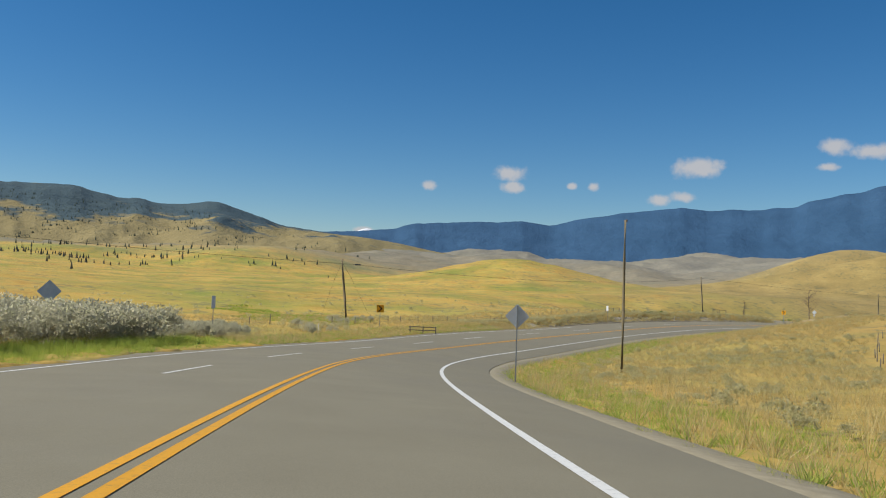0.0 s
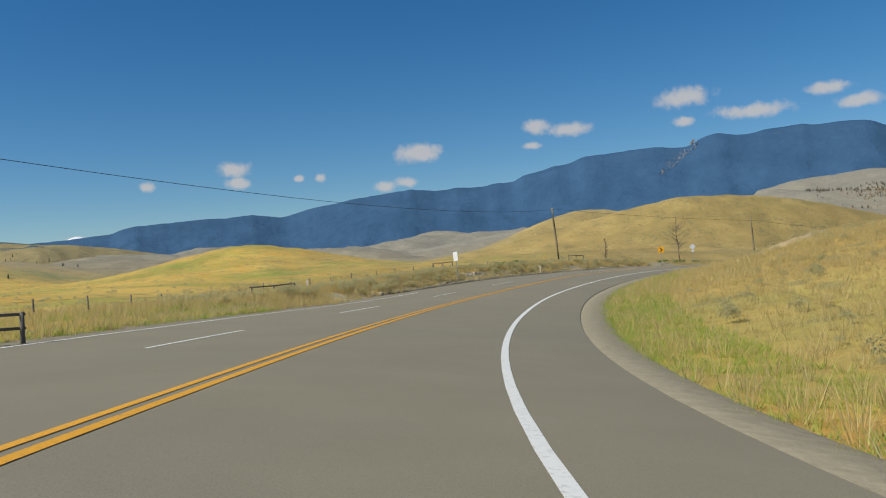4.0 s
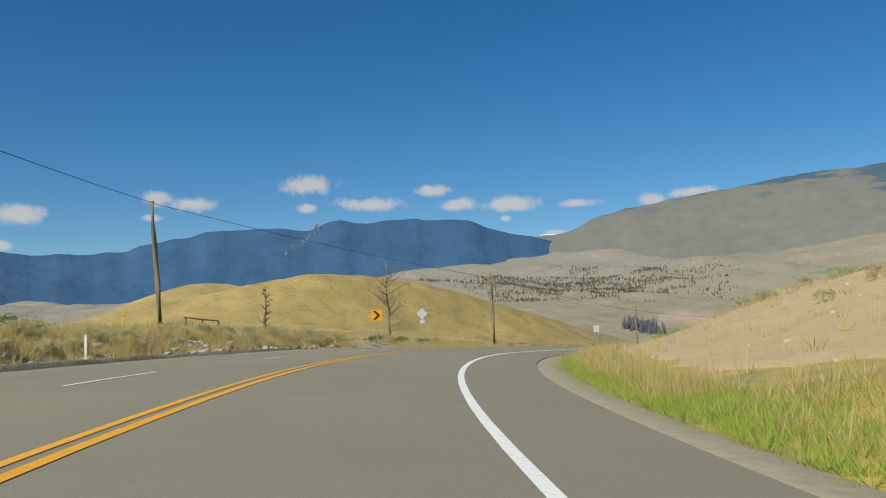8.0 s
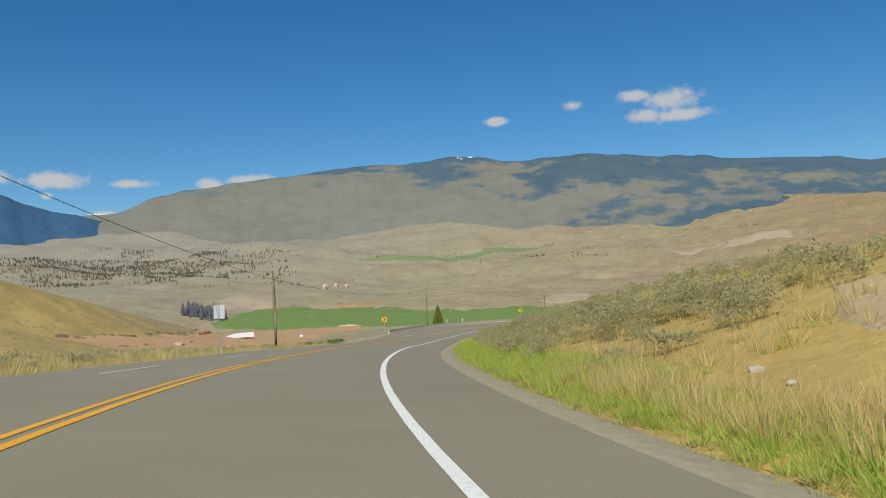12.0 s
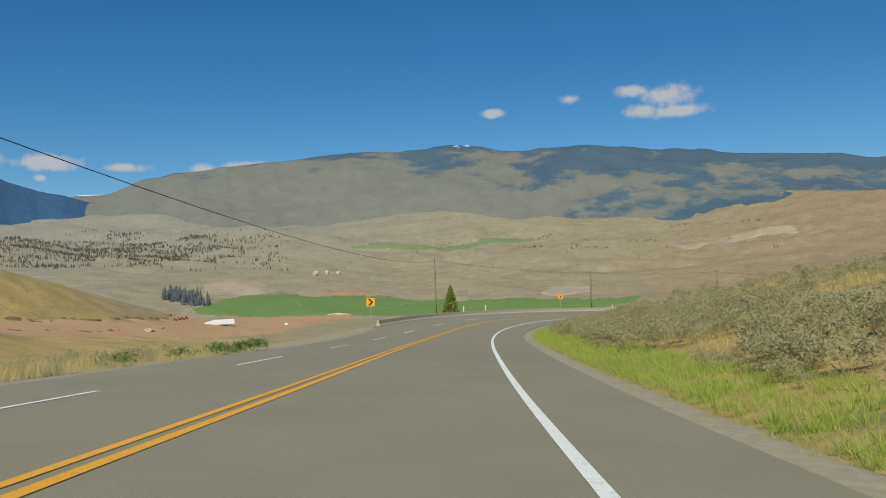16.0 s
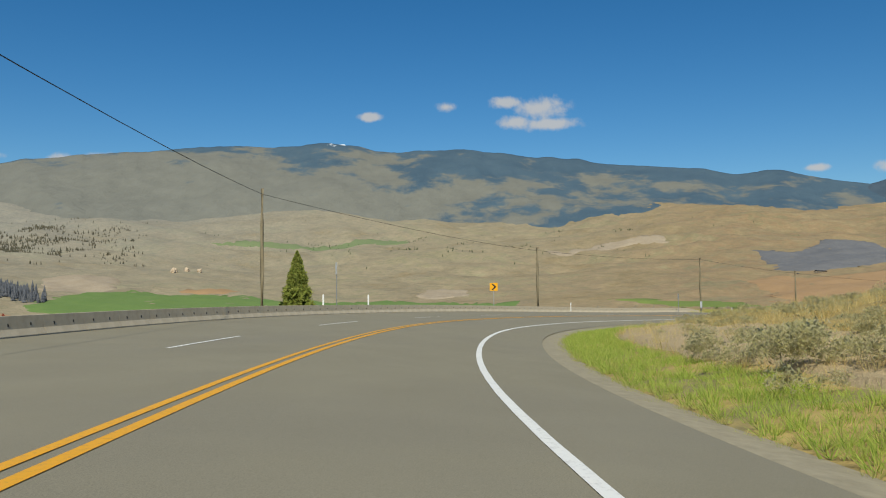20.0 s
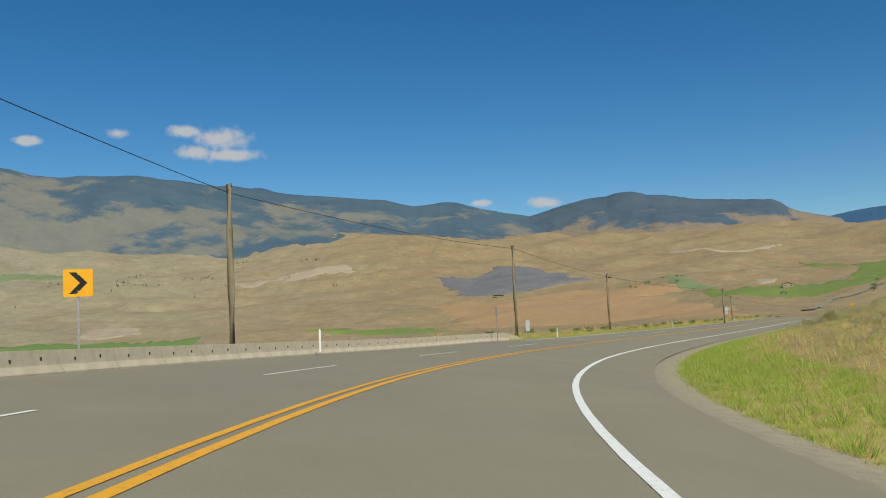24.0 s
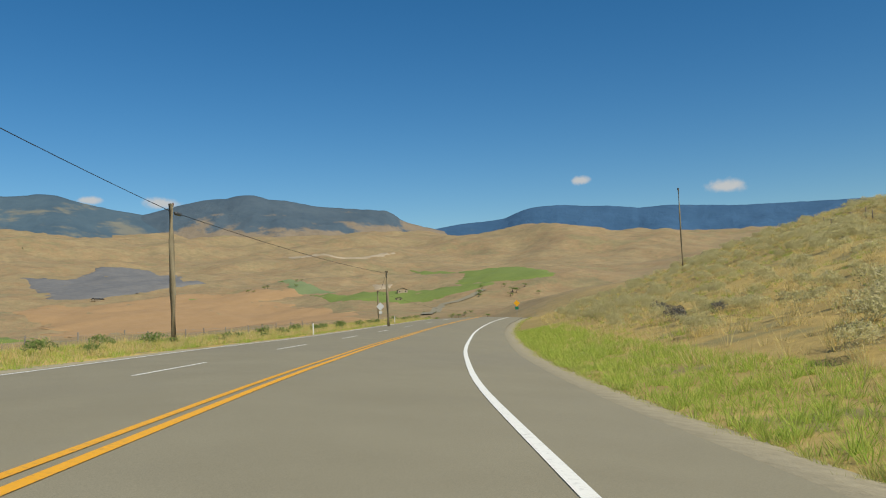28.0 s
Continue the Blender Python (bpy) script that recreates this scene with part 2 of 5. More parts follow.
def forest_mat(name, dark, pale, bare, low, high, scale=0.004, south=0.0):
    """Far mountain: conifer cover over bare grass slopes, the cover thinning downhill."""
    n = Nodes(name, 0.95)
    cover = n.noise(scale, 8, 0.66)
    ht = n.height(low, high)
    mask = n.math("ADD", n.math("MULTIPLY", n.math("SUBTRACT", cover, 0.5), 2.6), ht)
    if south:
        sep = n.t.nodes.new("ShaderNodeSeparateXYZ")
        n.link(n.co, sep.inputs[0])
        turn = n.t.nodes.new("ShaderNodeMapRange")
        turn.inputs[1].default_value, turn.inputs[2].default_value = 2500, 300
        n.link(sep.outputs[1], turn.inputs[0])
        mask = n.math("ADD", mask, n.math("MULTIPLY", turn.outputs[0], south))
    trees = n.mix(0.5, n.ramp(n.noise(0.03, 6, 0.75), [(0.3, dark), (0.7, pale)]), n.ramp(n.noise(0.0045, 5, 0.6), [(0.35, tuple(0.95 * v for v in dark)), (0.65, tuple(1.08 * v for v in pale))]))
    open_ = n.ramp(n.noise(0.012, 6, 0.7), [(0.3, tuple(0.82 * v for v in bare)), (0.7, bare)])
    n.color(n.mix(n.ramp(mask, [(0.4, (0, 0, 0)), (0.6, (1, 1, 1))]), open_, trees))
    n.bump(n.noise(0.02, 6, 0.7), 0.6, 14)
    return n.m


M_ASPHALT = asphalt_mat()
M_WHITE = paint_mat("white_road_paint", (0.78, 0.76, 0.7))
M_YELLOW = paint_mat("yellow_road_paint", (0.75, 0.36, 0.02))
M_GRAVEL = simple("roadside_gravel", (0.27, 0.232, 0.155), (0.36, 0.31, 0.21), 3.0, 0.95, bump=0.6, dist=0.03)
M_GROUND = ground_mat()
# forest of the far ridges with the blue of distance haze painted in
HAZE_BLUE = ((0.032, 0.085, 0.165), (0.046, 0.108, 0.2))
M_RIDGE = forest_mat("haze_blue_ridge", *HAZE_BLUE, (0.12, 0.16, 0.19), -520, -260, 0.003)
# the blue-grey tree colours on these two mountains include distance haze
M_GREY = forest_mat("hazy_grey_mountain", (0.05, 0.088, 0.125), (0.078, 0.12, 0.15), (0.19, 0.187, 0.155), 480, 790, 0.0026, 0.62)
M_EAST = forest_mat("hazy_brown_mountain", (0.05, 0.082, 0.115), (0.085, 0.115, 0.14), (0.24, 0.19, 0.135), 250, 430, 0.004)
# tree cover bluer than the hill's own conifers, haze mixed into the colour
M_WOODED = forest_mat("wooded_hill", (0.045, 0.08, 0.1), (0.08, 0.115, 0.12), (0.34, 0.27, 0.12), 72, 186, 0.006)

# ---- the line of the road ----
EYE = 1.50                        # the eye's height over the road, in plan units
# where the road runs on past the drive, at the same half-second steps
AHEAD = [(351.9, 272.0, -17.68), (361.3, 266.6, -17.96), (370.8, 261.0, -18.20), (380.3, 255.3, -18.40), (389.8, 249.3, -18.56), (399.2, 243.2, -18.70), (408.7, 236.9, -18.81),
         (418.1, 230.4, -18.89), (427.5, 223.7, -18.95), (436.9, 216.8, -19.00), (446.2, 209.8, -19.04), (455.4, 202.5, -19.07), (464.6, 195.0, -19.09), (473.8, 187.3, -19.10)]
KNOTS = np.array([row[1:4] for row in DRIVE] + AHEAD)
SLOPES = np.gradient(KNOTS, axis=0)


def glide(t):
    """The drive's line at a time, carried on straight before its start."""
    u = max(0.0, min(2 * t, len(KNOTS) - 1.001))
    i = int(u)
    g = u - i
    p = (2 * g**3 - 3 * g**2 + 1) * KNOTS[i] + (g**3 - 2 * g**2 + g) * SLOPES[i] + (3 * g**2 - 2 * g**3) * KNOTS[i + 1] + (g**3 - g**2) * SLOPES[i + 1]
    return p + 2 * min(0.0, t) * SLOPES[0]


TIMES = list(np.arange(-4.5, 34.95, 0.1))
LINE = [glide(t) - np.array([0, 0, EYE]) for t in TIMES]
here, turn = LINE[-1].copy(), math.atan2(*(LINE[-1] - LINE[-2])[:2])
for k in range(45):
    turn += radians(0.3) if k < 10 else (-radians(1.0) if k < 32 else 0)
    here = here + np.array([9 * math.sin(turn), 9 * math.cos(turn), -9 * (0.05 if k < 22 else 0.012)])
    LINE.append(here)
    TIMES.append(TIMES[-1] + 9 / 23.0)
LINE, TIMES = np.array(LINE), np.array(TIMES)
SEG = np.r_[0, np.cumsum(np.linalg.norm(np.diff(LINE[:, :2], axis=0), axis=1))]
S0 = float(np.interp(0.0, TIMES, SEG))   # distance along the road at the start of the drive
STEP = 3.0
SS = np.arange(0, SEG[-1], STEP)
CX, CY, CZ = (np.interp(SS, SEG, LINE[:, i]) for i in range(3))
TX, TY = np.gradient(CX), np.gradient(CY)
TL = np.hypot(TX, TY)
TX, TY = TX / TL, TY / TL
T_OF_S = np.interp(SS, SEG, TIMES)

# plan units per metre of road width; second by second the drift of the car in its lane and the banking of the bends
WIDE = np.full(len(SS), 1.310)
DRIFT = np.interp(T_OF_S, range(36), [1.12, 0.78, 0.32, 0.05, -0.16, -0.0, -0.01, -0.04, 0.25, 0.61, 0.71, 0.46, 0.14, -0.13, -0.12, -0.05, 0.0, 0.16, 0.44, 0.63, 0.5, 0.09, 0.03, 0.16, 0.56, 0.83, 0.9, 0.68, 0.18, -0.23, -0.1, 0.04, 0.08, 0.12, 0.14, 0.15])
BANK = np.interp(T_OF_S, range(36), [0.041, 0.049, 0.068, 0.085, 0.091, 0.11, 0.097, 0.068, 0.071, 0.075, 0.072, 0.08, 0.086, 0.079, 0.071, 0.066, 0.066, 0.064, 0.066, 0.051, 0.058, 0.076, 0.09, 0.096, 0.099, 0.099, 0.093, 0.079, 0.082, 0.079, 0.084, 0.072, 0.064, 0.058, 0.054, 0.052])
for arr in (DRIFT, BANK):
    for _ in range(6):
        arr[1:-1] = 0.25 * arr[:-2] + 0.5 * arr[1:-1] + 0.25 * arr[2:]


def road_at(s, lat, up=0.0):
    """The place at a distance along the road and to the right in it, up above its surface."""
    x, y, z, tx, ty, w, dr, bk = (np.interp(s, SS, a) for a in (CX, CY, CZ, TX, TY, WIDE, DRIFT, BANK))
    off = (lat + dr) * w
    return np.array([x + ty * off, y - tx * off, z + up * w - bk * np.clip(off, -18, 7)])


def road_near(x, y):
    """Distance along the road and to its right for a place."""
    d = (CX - x) ** 2 + (CY - y) ** 2
    i = int(d.argmin())
    dx, dy = x - CX[i], y - CY[i]
    return SS[i] + dx * TX[i] + dy * TY[i], (dx * TY[i] - dy * TX[i]) / WIDE[i] - DRIFT[i]


def heading_at(s):
    return math.degrees(math.atan2(np.interp(s, SS, TX), np.interp(s, SS, TY)))


# ---- lie of the land ----
# cross-sections: height over the road at distances left (-) and right of the camera's lane
LATS = [-90, -40, -20, -14, -12.2, 3.6, 8, 16, 40, 90]
SECTIONS = [
    (0, [-1.2, -1.0, -0.8, -0.65, -0.58, -0.2, -0.4, -0.3, 0.2, 1.0]),
    (3, [-1.2, -1.0, -0.7, -0.6, -0.58, -0.2, -0.4, 0.0, 0.6, 2.0]),
    (5.2, [-0.8, -0.5, -0.3, -0.5, -0.58, -0.2, -0.3, 0.2, 1.2, 3.0]),
    (7, [-0.8, -0.6, -0.35, -0.05, -0.5, -0.2, -0.1, 0.9, 2.6, 4.8]),
    (8.5, [-0.5, -0.4, 0.1, 0.25, -0.45, -0.2, 0.2, 1.8, 4.0, 6.5]),
    (10.2, [-0.8, -0.3, 0.3, 0.32, -0.45, -0.2, 0.5, 2.9, 5.4, 7.6]),
    (11.4, [-3.0, -1.2, 0.3, 0.1, -0.48, -0.2, 0.6, 3.4, 6.0, 8.0]),
    (13, [-12.0, -6.0, -0.8, -0.2, -0.55, -0.2, 0.7, 3.0, 5.2, 8.0]),
    (14, [-20.0, -10.0, -2.0, -0.5, -0.6, -0.2, 0.7, 2.8, 5.0, 8.0]),
    (17, [-24.0, -12.0, -3.0, -0.9, -0.8, -0.2, 0.7, 2.8, 6.0, 9.0]),
    (19, [-22.0, -10.0, -2.8, -0.9, -0.75, -0.2, 0.6, 2.7, 6.0, 9.6]),
    (20, [-20.0, -9.0, -2.6, -0.8, -0.7, -0.2, 0.6, 2.6, 6.0, 10.0]),
    (24, [-14.0, -7.0, -2.4, -0.9, -0.65, -0.2, 0.1, 1.0, 5.0, 11.0]),
    (28, [-5.0, -2.4, -0.7, -0.45, -0.58, -0.2, 0.4, 2.2, 8.0, 17.0]),
    (36, [-4.0, -2.0, -0.8, -0.5, -0.58, -0.2, 0.6, 3.0, 12.0, 24.0]),
]
HUB = (170.0, 245.0)
AZS = [-180, -110, -60, -40, -20, 0, 15, 30, 45, 60, 75, 90, 105, 120, 135, 150, 180]
RINGS = [
    (120, [1, -1, 0, -1, -1, -7, -8, -17, -25, -29, -29, -29, -29, -29, -29, -29, 1]),
    (300, [1, -1, -8, -6, -3, -7, -8, -27, -40, -44, -36, -34, -31, -19, -6, 6, 1]),
    (672, [15, 9, -5, 0, 0, -5, -8, -33, -52, -57, -54, -52, -43, -27, 3, 21, 15]),
    (1232, [55, 45, 23, 33, 17, 9, 20, 16, -47, -58, -58, -49, -31, -11, 30, 58, 55]),
    (2240, [135, 135, 95, 95, 66, 50, 91, 110, 68, 43, 41, 61, 75, 72, 87, 102, 135]),
    (3584, [255, 275, 200, 160, 120, 112, 158, 235, 312, 310, 308, 308, 292, 251, 225, 223, 255]),
    (4900, [300, 300, 220, 160, 130, 140, 215] + [300] * 10),
]
# single hills: x, y, half-widths, height
HILLS = [(-73, 727, 79, 120, 23), (377, 880, 219, 64, 48), (583, 957, 234, 116, 33), (318, 1124, 137, 64, 49), (2506, -1337, 300, 240, 72)]


def smooth(a, b, v):
    u = np.clip((v - a) / (b - a), 0, 1)
    return u * u * (3 - 2 * u)


def wave(x, y, size, seed):
    """Cheap smooth noise from crossed sine waves, about -1 to 1."""
    rng = np.random.RandomState(seed)
    out = 0
    for k in range(6):
        a, ph = rng.uniform(0, 6.283), rng.uniform(0, 6.283)
        f = 6.283 / size * rng.uniform(0.6, 1.7)
        out = out + np.sin(f * (x * math.cos(a) + y * math.sin(a)) + ph + 1.3 * np.sin(f * 0.6 * (y * math.cos(a) - x * math.sin(a)) + k))
    return out / 3.2


def land(x, y):
    """Height of the ground at places x, y (arrays)."""
    x, y = np.atleast_1d(np.asarray(x, float)), np.atleast_1d(np.asarray(y, float))
    dx, dy = x - HUB[0], y - HUB[1]
    r, az = np.hypot(dx, dy), np.degrees(np.arctan2(dx, dy))
    vals = np.array([np.interp(az, AZS, h) for _, h in RINGS])
    rr = np.array([q for q, _ in RINGS])
    i = np.clip(np.searchsorted(rr, r) - 1, 0, len(rr) - 2)
    u = np.clip((r - rr[i]) / (rr[i + 1] - rr[i]), 0, 1)
    k = np.arange(len(x))
    far = vals[i, k] * (1 - u) + vals[i + 1, k] * u
    far = far + smooth(250, 1500, r) * (9 * wave(x, y, 420, 3) + 22 * wave(x, y, 1300, 5)) * (1 - 0.8 * smooth(28, 45, az) * (1 - smooth(92, 116, az)) * (1 - smooth(1700, 2400, r)))
    gully = np.abs(wave(x, y, 310, 21)) + 0.5 * np.abs(wave(x, y, 120, 22))
    far = far - smooth(900, 1700, r) * 6 * (gully - 0.7) - smooth(1500, 2600, r) * 11 * (np.abs(wave(x, y, 620, 23)) - 0.5)
    for hx, hy, wx, wy, hh in HILLS:
        far = far + hh * np.exp(-((x - hx) / wx) ** 2 - ((y - hy) / wy) ** 2)
    far = far + 0.5 * wave(x, y, 40, 8)
    # near the road the cross-sections hold
    dist = np.full(len(x), 1e9)
    near = np.zeros(len(x))
    close = np.where((x > -420) & (x < 900) & (y > -420) & (y < 620))[0]
    tabs = np.array([h for _, h in SECTIONS])
    tk = [q for q, _ in SECTIONS]
    prof = np.array([np.interp(T_OF_S, tk, tabs[:, j]) for j in range(len(LATS))]).T
    for c in np.array_split(close, max(1, len(close) // 4000)):
        if len(c) == 0:
            continue
        d2 = (x[c, None] - CX) ** 2 + (y[c, None] - CY) ** 2
        j = d2.argmin(1)
        ex, ey = x[c] - CX[j], y[c] - CY[j]
        lat = ex * TY[j] - ey * TX[j]
        lat = np.sign(lat) * np.sqrt(d2[np.arange(len(c)), j])
        over = np.where(j == len(CX) - 1, ex * TX[j] + ey * TY[j], np.where(j == 0, -(ex * TX[j] + ey * TY[j]), 0))
        dist[c] = np.abs(lat) + 2.2 * np.maximum(over, 0)
        tilt = BANK[j] * np.clip(lat, -18, 7)
        lat = lat / WIDE[j] - DRIFT[j]
        m = np.clip(np.searchsorted(LATS, lat) - 1, 0, len(LATS) - 2)
        la = np.array(LATS, float)
        v = np.clip((lat - la[m]) / (la[m + 1] - la[m]), 0, 1)
        z = CZ[j] - tilt + WIDE[j] * (prof[j, m] * (1 - v) + prof[j, m + 1] * v)
        rough_ = 0.16 * wave(x[c], y[c], 9, 11) + 0.35 * wave(x[c], y[c], 31, 12)
        near[c] = z + rough_ * smooth(3, 12, np.maximum(lat - 4, -14 - lat))
    w = smooth(55, 190, dist)
    return near * (1 - w) + far * w


def ground_z(x, y):
    return float(land([x], [y])[0])


def mesh_obj(name, verts, faces, mat, smooth_=True):
    me = bpy.data.meshes.new(name)
    me.from_pydata(np.asarray(verts).tolist(), [], faces if isinstance(faces, list) else faces.tolist())
    if smooth_:
        me.polygons.foreach_set("use_smooth", np.ones(len(me.polygons), bool))
    me.materials.append(mat)
    me.update()
    return new(name, me)


def grid_faces(nu, nv):
    a = np.arange((nu - 1) * (nv - 1))
    i, j = a // (nv - 1), a % (nv - 1)
    p = i * nv + j
    return np.stack([p, p + nv, p + nv + 1, p + 1], -1)


def spread(c, n, a=330.0, reach=4700.0):
    u = np.linspace(-1, 1, n) * math.asinh(reach / a)
    return c + a * np.sinh(u)


NG = 640
gx, gy = spread(170, NG), spread(245, NG)
GX, GY = (q.ravel() for q in np.meshgrid(gx, gy, indexing="ij"))
GZ = land(GX, GY)
core = np.where((GX > -300) & (GX < 900) & (GY > -300) & (GY < 500))[0]
for c_ in np.array_split(core, 60):
    d2_ = (GX[c_, None] - CX) ** 2 + (GY[c_, None] - CY) ** 2
    j_ = d2_.argmin(1)
    la_ = np.sign((GX[c_] - CX[j_]) * TY[j_] - (GY[c_] - CY[j_]) * TX[j_]) * np.sqrt(d2_[np.arange(len(c_)), j_])
    la_ = la_ / WIDE[j_] - DRIFT[j_]
    GZ[c_] -= 0.7 * smooth(-24, -21, la_) * (1 - smooth(9, 12, la_))
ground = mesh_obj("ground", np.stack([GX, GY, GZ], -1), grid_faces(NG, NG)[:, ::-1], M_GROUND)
tagged(ground, "dry golden and green grassland rolling into a wide valley", "ground", kind="structure")


FACES = {}


def mountain(name, hub, reach, crest, mat, label, foot=0.66, relief=1.0, seed=1, back=0.1):
    """A range with the given skyline: (bearing, elevation) seen from hub, its crest at the given reach."""
    rng = np.random.RandomState(seed)
    az = np.arange(crest[0][0], crest[-1][0] + 0.01, 0.2)
    el = np.interp(az, [c[0] for c in crest], [c[1] for c in crest])
    el = np.convolve(np.pad(el, 2, mode="edge"), [0.15, 0.2, 0.3, 0.2, 0.15], "valid")
    el = el + 0.035 * np.array([noise.noise((a * 1.9, seed, 0)) for a in az]) + 0.02 * np.array([noise.noise((a * 6.1, seed, 3)) for a in az])
    us = np.r_[np.linspace(0, 1, 60), 1.0 + back * np.array([0.4, 1.0])]
    verts = []
    top = reach * np.tan(np.radians(el))
    for n_, u in enumerate(us):
        for k, a in enumerate(az):
            dist = reach * (foot + (1 - foot) * u)
            base = -120.0
            if u <= 1:
                px, py = a * reach * 0.01745, reach * (1 - foot) * u
                rd = 0
                for w_, amp in ((900, 1.0), (380, 0.5), (150, 0.22), (60, 0.09)):
                    rd += amp * (0.42 - abs(noise.noise((px / w_ + seed, py / (w_ * 1.5), seed * 0.7))))
                bell = math.sin(math.pi * min(1, u)) ** 0.8
                z = base + (top[k] - base) * (u ** 0.9) + relief * 150 * rd * bell
                z = min(z, 5 + dist * math.tan(radians(el[k])) * 0.985) if u < 0.97 else z
            else:
                z = top[k] - (u - 1) / back * 130
            verts.append((hub[0] + dist * math.sin(radians(a)), hub[1] + dist * math.cos(radians(a)), z))
    ob = mesh_obj(name, verts, grid_faces(len(us), len(az)), mat)
    FACES[name] = (hub, az, np.array(verts).reshape(len(us), len(az), 3))
    return tagged(ob, label, "mountain", "mountains round the valley", "structure")


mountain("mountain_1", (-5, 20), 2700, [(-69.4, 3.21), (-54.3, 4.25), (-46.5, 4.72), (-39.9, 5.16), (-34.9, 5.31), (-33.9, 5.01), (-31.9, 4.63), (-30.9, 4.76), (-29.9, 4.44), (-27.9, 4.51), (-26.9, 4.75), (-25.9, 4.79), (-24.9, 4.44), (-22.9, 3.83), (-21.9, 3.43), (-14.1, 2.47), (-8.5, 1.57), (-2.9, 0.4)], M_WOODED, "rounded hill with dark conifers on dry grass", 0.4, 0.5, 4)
mountain("mountain_2", (8, 126), 4300, [(-34.9, 1.97), (-19.4, 3.16), (-17.4, 3.27), (-14.4, 3.55), (-13.4, 3.94), (-11.4, 4.08), (-10.4, 4.13), (-8.4, 4.27), (-7.4, 4.22), (-5.4, 4.39), (-3.4, 4.08), (-1.4, 4.61), (-0.4, 4.77), (0.6, 4.88), (1.6, 5.11), (2.6, 5.18), (3.6, 5.3), (5.6, 5.51), (7.6, 5.25), (8.6, 5.42), (9.6, 5.36), (10.6, 5.34), (11.6, 5.55), (12.6, 5.45), (13.6, 5.97), (14.6, 6.08), (15.6, 6.39), (16.6, 6.41), (17.6, 6.84), (19.6, 6.91), (21.6, 7.02), (22.6, 7.03), (23.6, 6.87), (24.6, 6.81), (25.6, 7.37), (26.6, 7.55), (27.6, 7.28), (28.6, 7.22), (29.6, 7.44), (30.6, 7.43), (31.6, 7.51), (32.6, 7.31), (33.6, 7.37), (34.6, 7.32), (35.6, 7.23), (36.6, 6.69), (37.6, 6.41), (38.6, 6.13), (39.6, 5.99), (45.9, 4.26)], M_RIDGE, "long forested ridge in the distance, blued by haze", 0.72, 0.35, 9)
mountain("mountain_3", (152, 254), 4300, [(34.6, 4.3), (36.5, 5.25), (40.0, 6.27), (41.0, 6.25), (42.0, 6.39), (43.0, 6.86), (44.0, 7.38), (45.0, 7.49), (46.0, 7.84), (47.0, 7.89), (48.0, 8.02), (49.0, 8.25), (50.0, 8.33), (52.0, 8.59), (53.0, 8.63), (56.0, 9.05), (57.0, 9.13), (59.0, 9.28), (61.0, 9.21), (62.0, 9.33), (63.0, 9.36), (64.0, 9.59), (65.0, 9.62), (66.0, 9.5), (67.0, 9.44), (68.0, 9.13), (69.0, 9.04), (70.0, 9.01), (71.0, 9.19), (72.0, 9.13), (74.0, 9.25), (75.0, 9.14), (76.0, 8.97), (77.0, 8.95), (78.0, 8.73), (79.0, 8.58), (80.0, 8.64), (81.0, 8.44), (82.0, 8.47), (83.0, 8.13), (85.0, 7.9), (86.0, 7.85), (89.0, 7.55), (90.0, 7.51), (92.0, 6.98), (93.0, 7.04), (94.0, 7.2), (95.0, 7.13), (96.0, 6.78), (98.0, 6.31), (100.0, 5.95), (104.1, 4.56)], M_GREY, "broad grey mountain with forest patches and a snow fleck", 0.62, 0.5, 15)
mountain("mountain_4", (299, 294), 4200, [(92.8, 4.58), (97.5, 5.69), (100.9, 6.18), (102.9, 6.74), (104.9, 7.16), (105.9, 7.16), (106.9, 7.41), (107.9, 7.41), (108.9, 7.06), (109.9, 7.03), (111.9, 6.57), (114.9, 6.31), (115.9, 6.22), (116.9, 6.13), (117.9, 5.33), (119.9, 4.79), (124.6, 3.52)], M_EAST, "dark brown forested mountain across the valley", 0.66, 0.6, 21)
mountain("mountain_5", (324, 286), 4300, [(113.4, 2.67), (116.2, 3.37), (-151.4, 3.0), (-114.6, 3.28), (-75.3, 4.79), (119.9, 4.79), (121.9, 5.09), (122.9, 5.14), (123.9, 5.22), (124.9, 5.3), (125.9, 5.75), (126.9, 6.0), (127.9, 6.04), (128.9, 6.06), (129.9, 5.92), (131.9, 5.81), (132.9, 5.7), (133.9, 5.54), (135.9, 5.61), (140.2, 5.27), (147.3, 5.09), (167.0, 4.77)], M_RIDGE, "flat-topped ridge far down the valley, blued by haze", 0.72, 0.4, 27)


def on_mountain(name, a, e):
    """The place on a mountain's near face at a bearing and elevation seen from its hub."""
    hub, az, v = FACES[name]
    k = int(np.argmin(np.abs(az - a)))
    col = v[:60, k]
    d = np.hypot(col[:, 0] - hub[0], col[:, 1] - hub[1])
    el = np.maximum.accumulate(np.degrees(np.arctan2(col[:, 2], d)))
    i = int(np.clip(np.searchsorted(el, e), 1, 59))
    dd = d[i] - 7
    return (hub[0] + dd * math.sin(radians(a)), hub[1] + dd * math.cos(radians(a)), dd * math.tan(radians(e)))


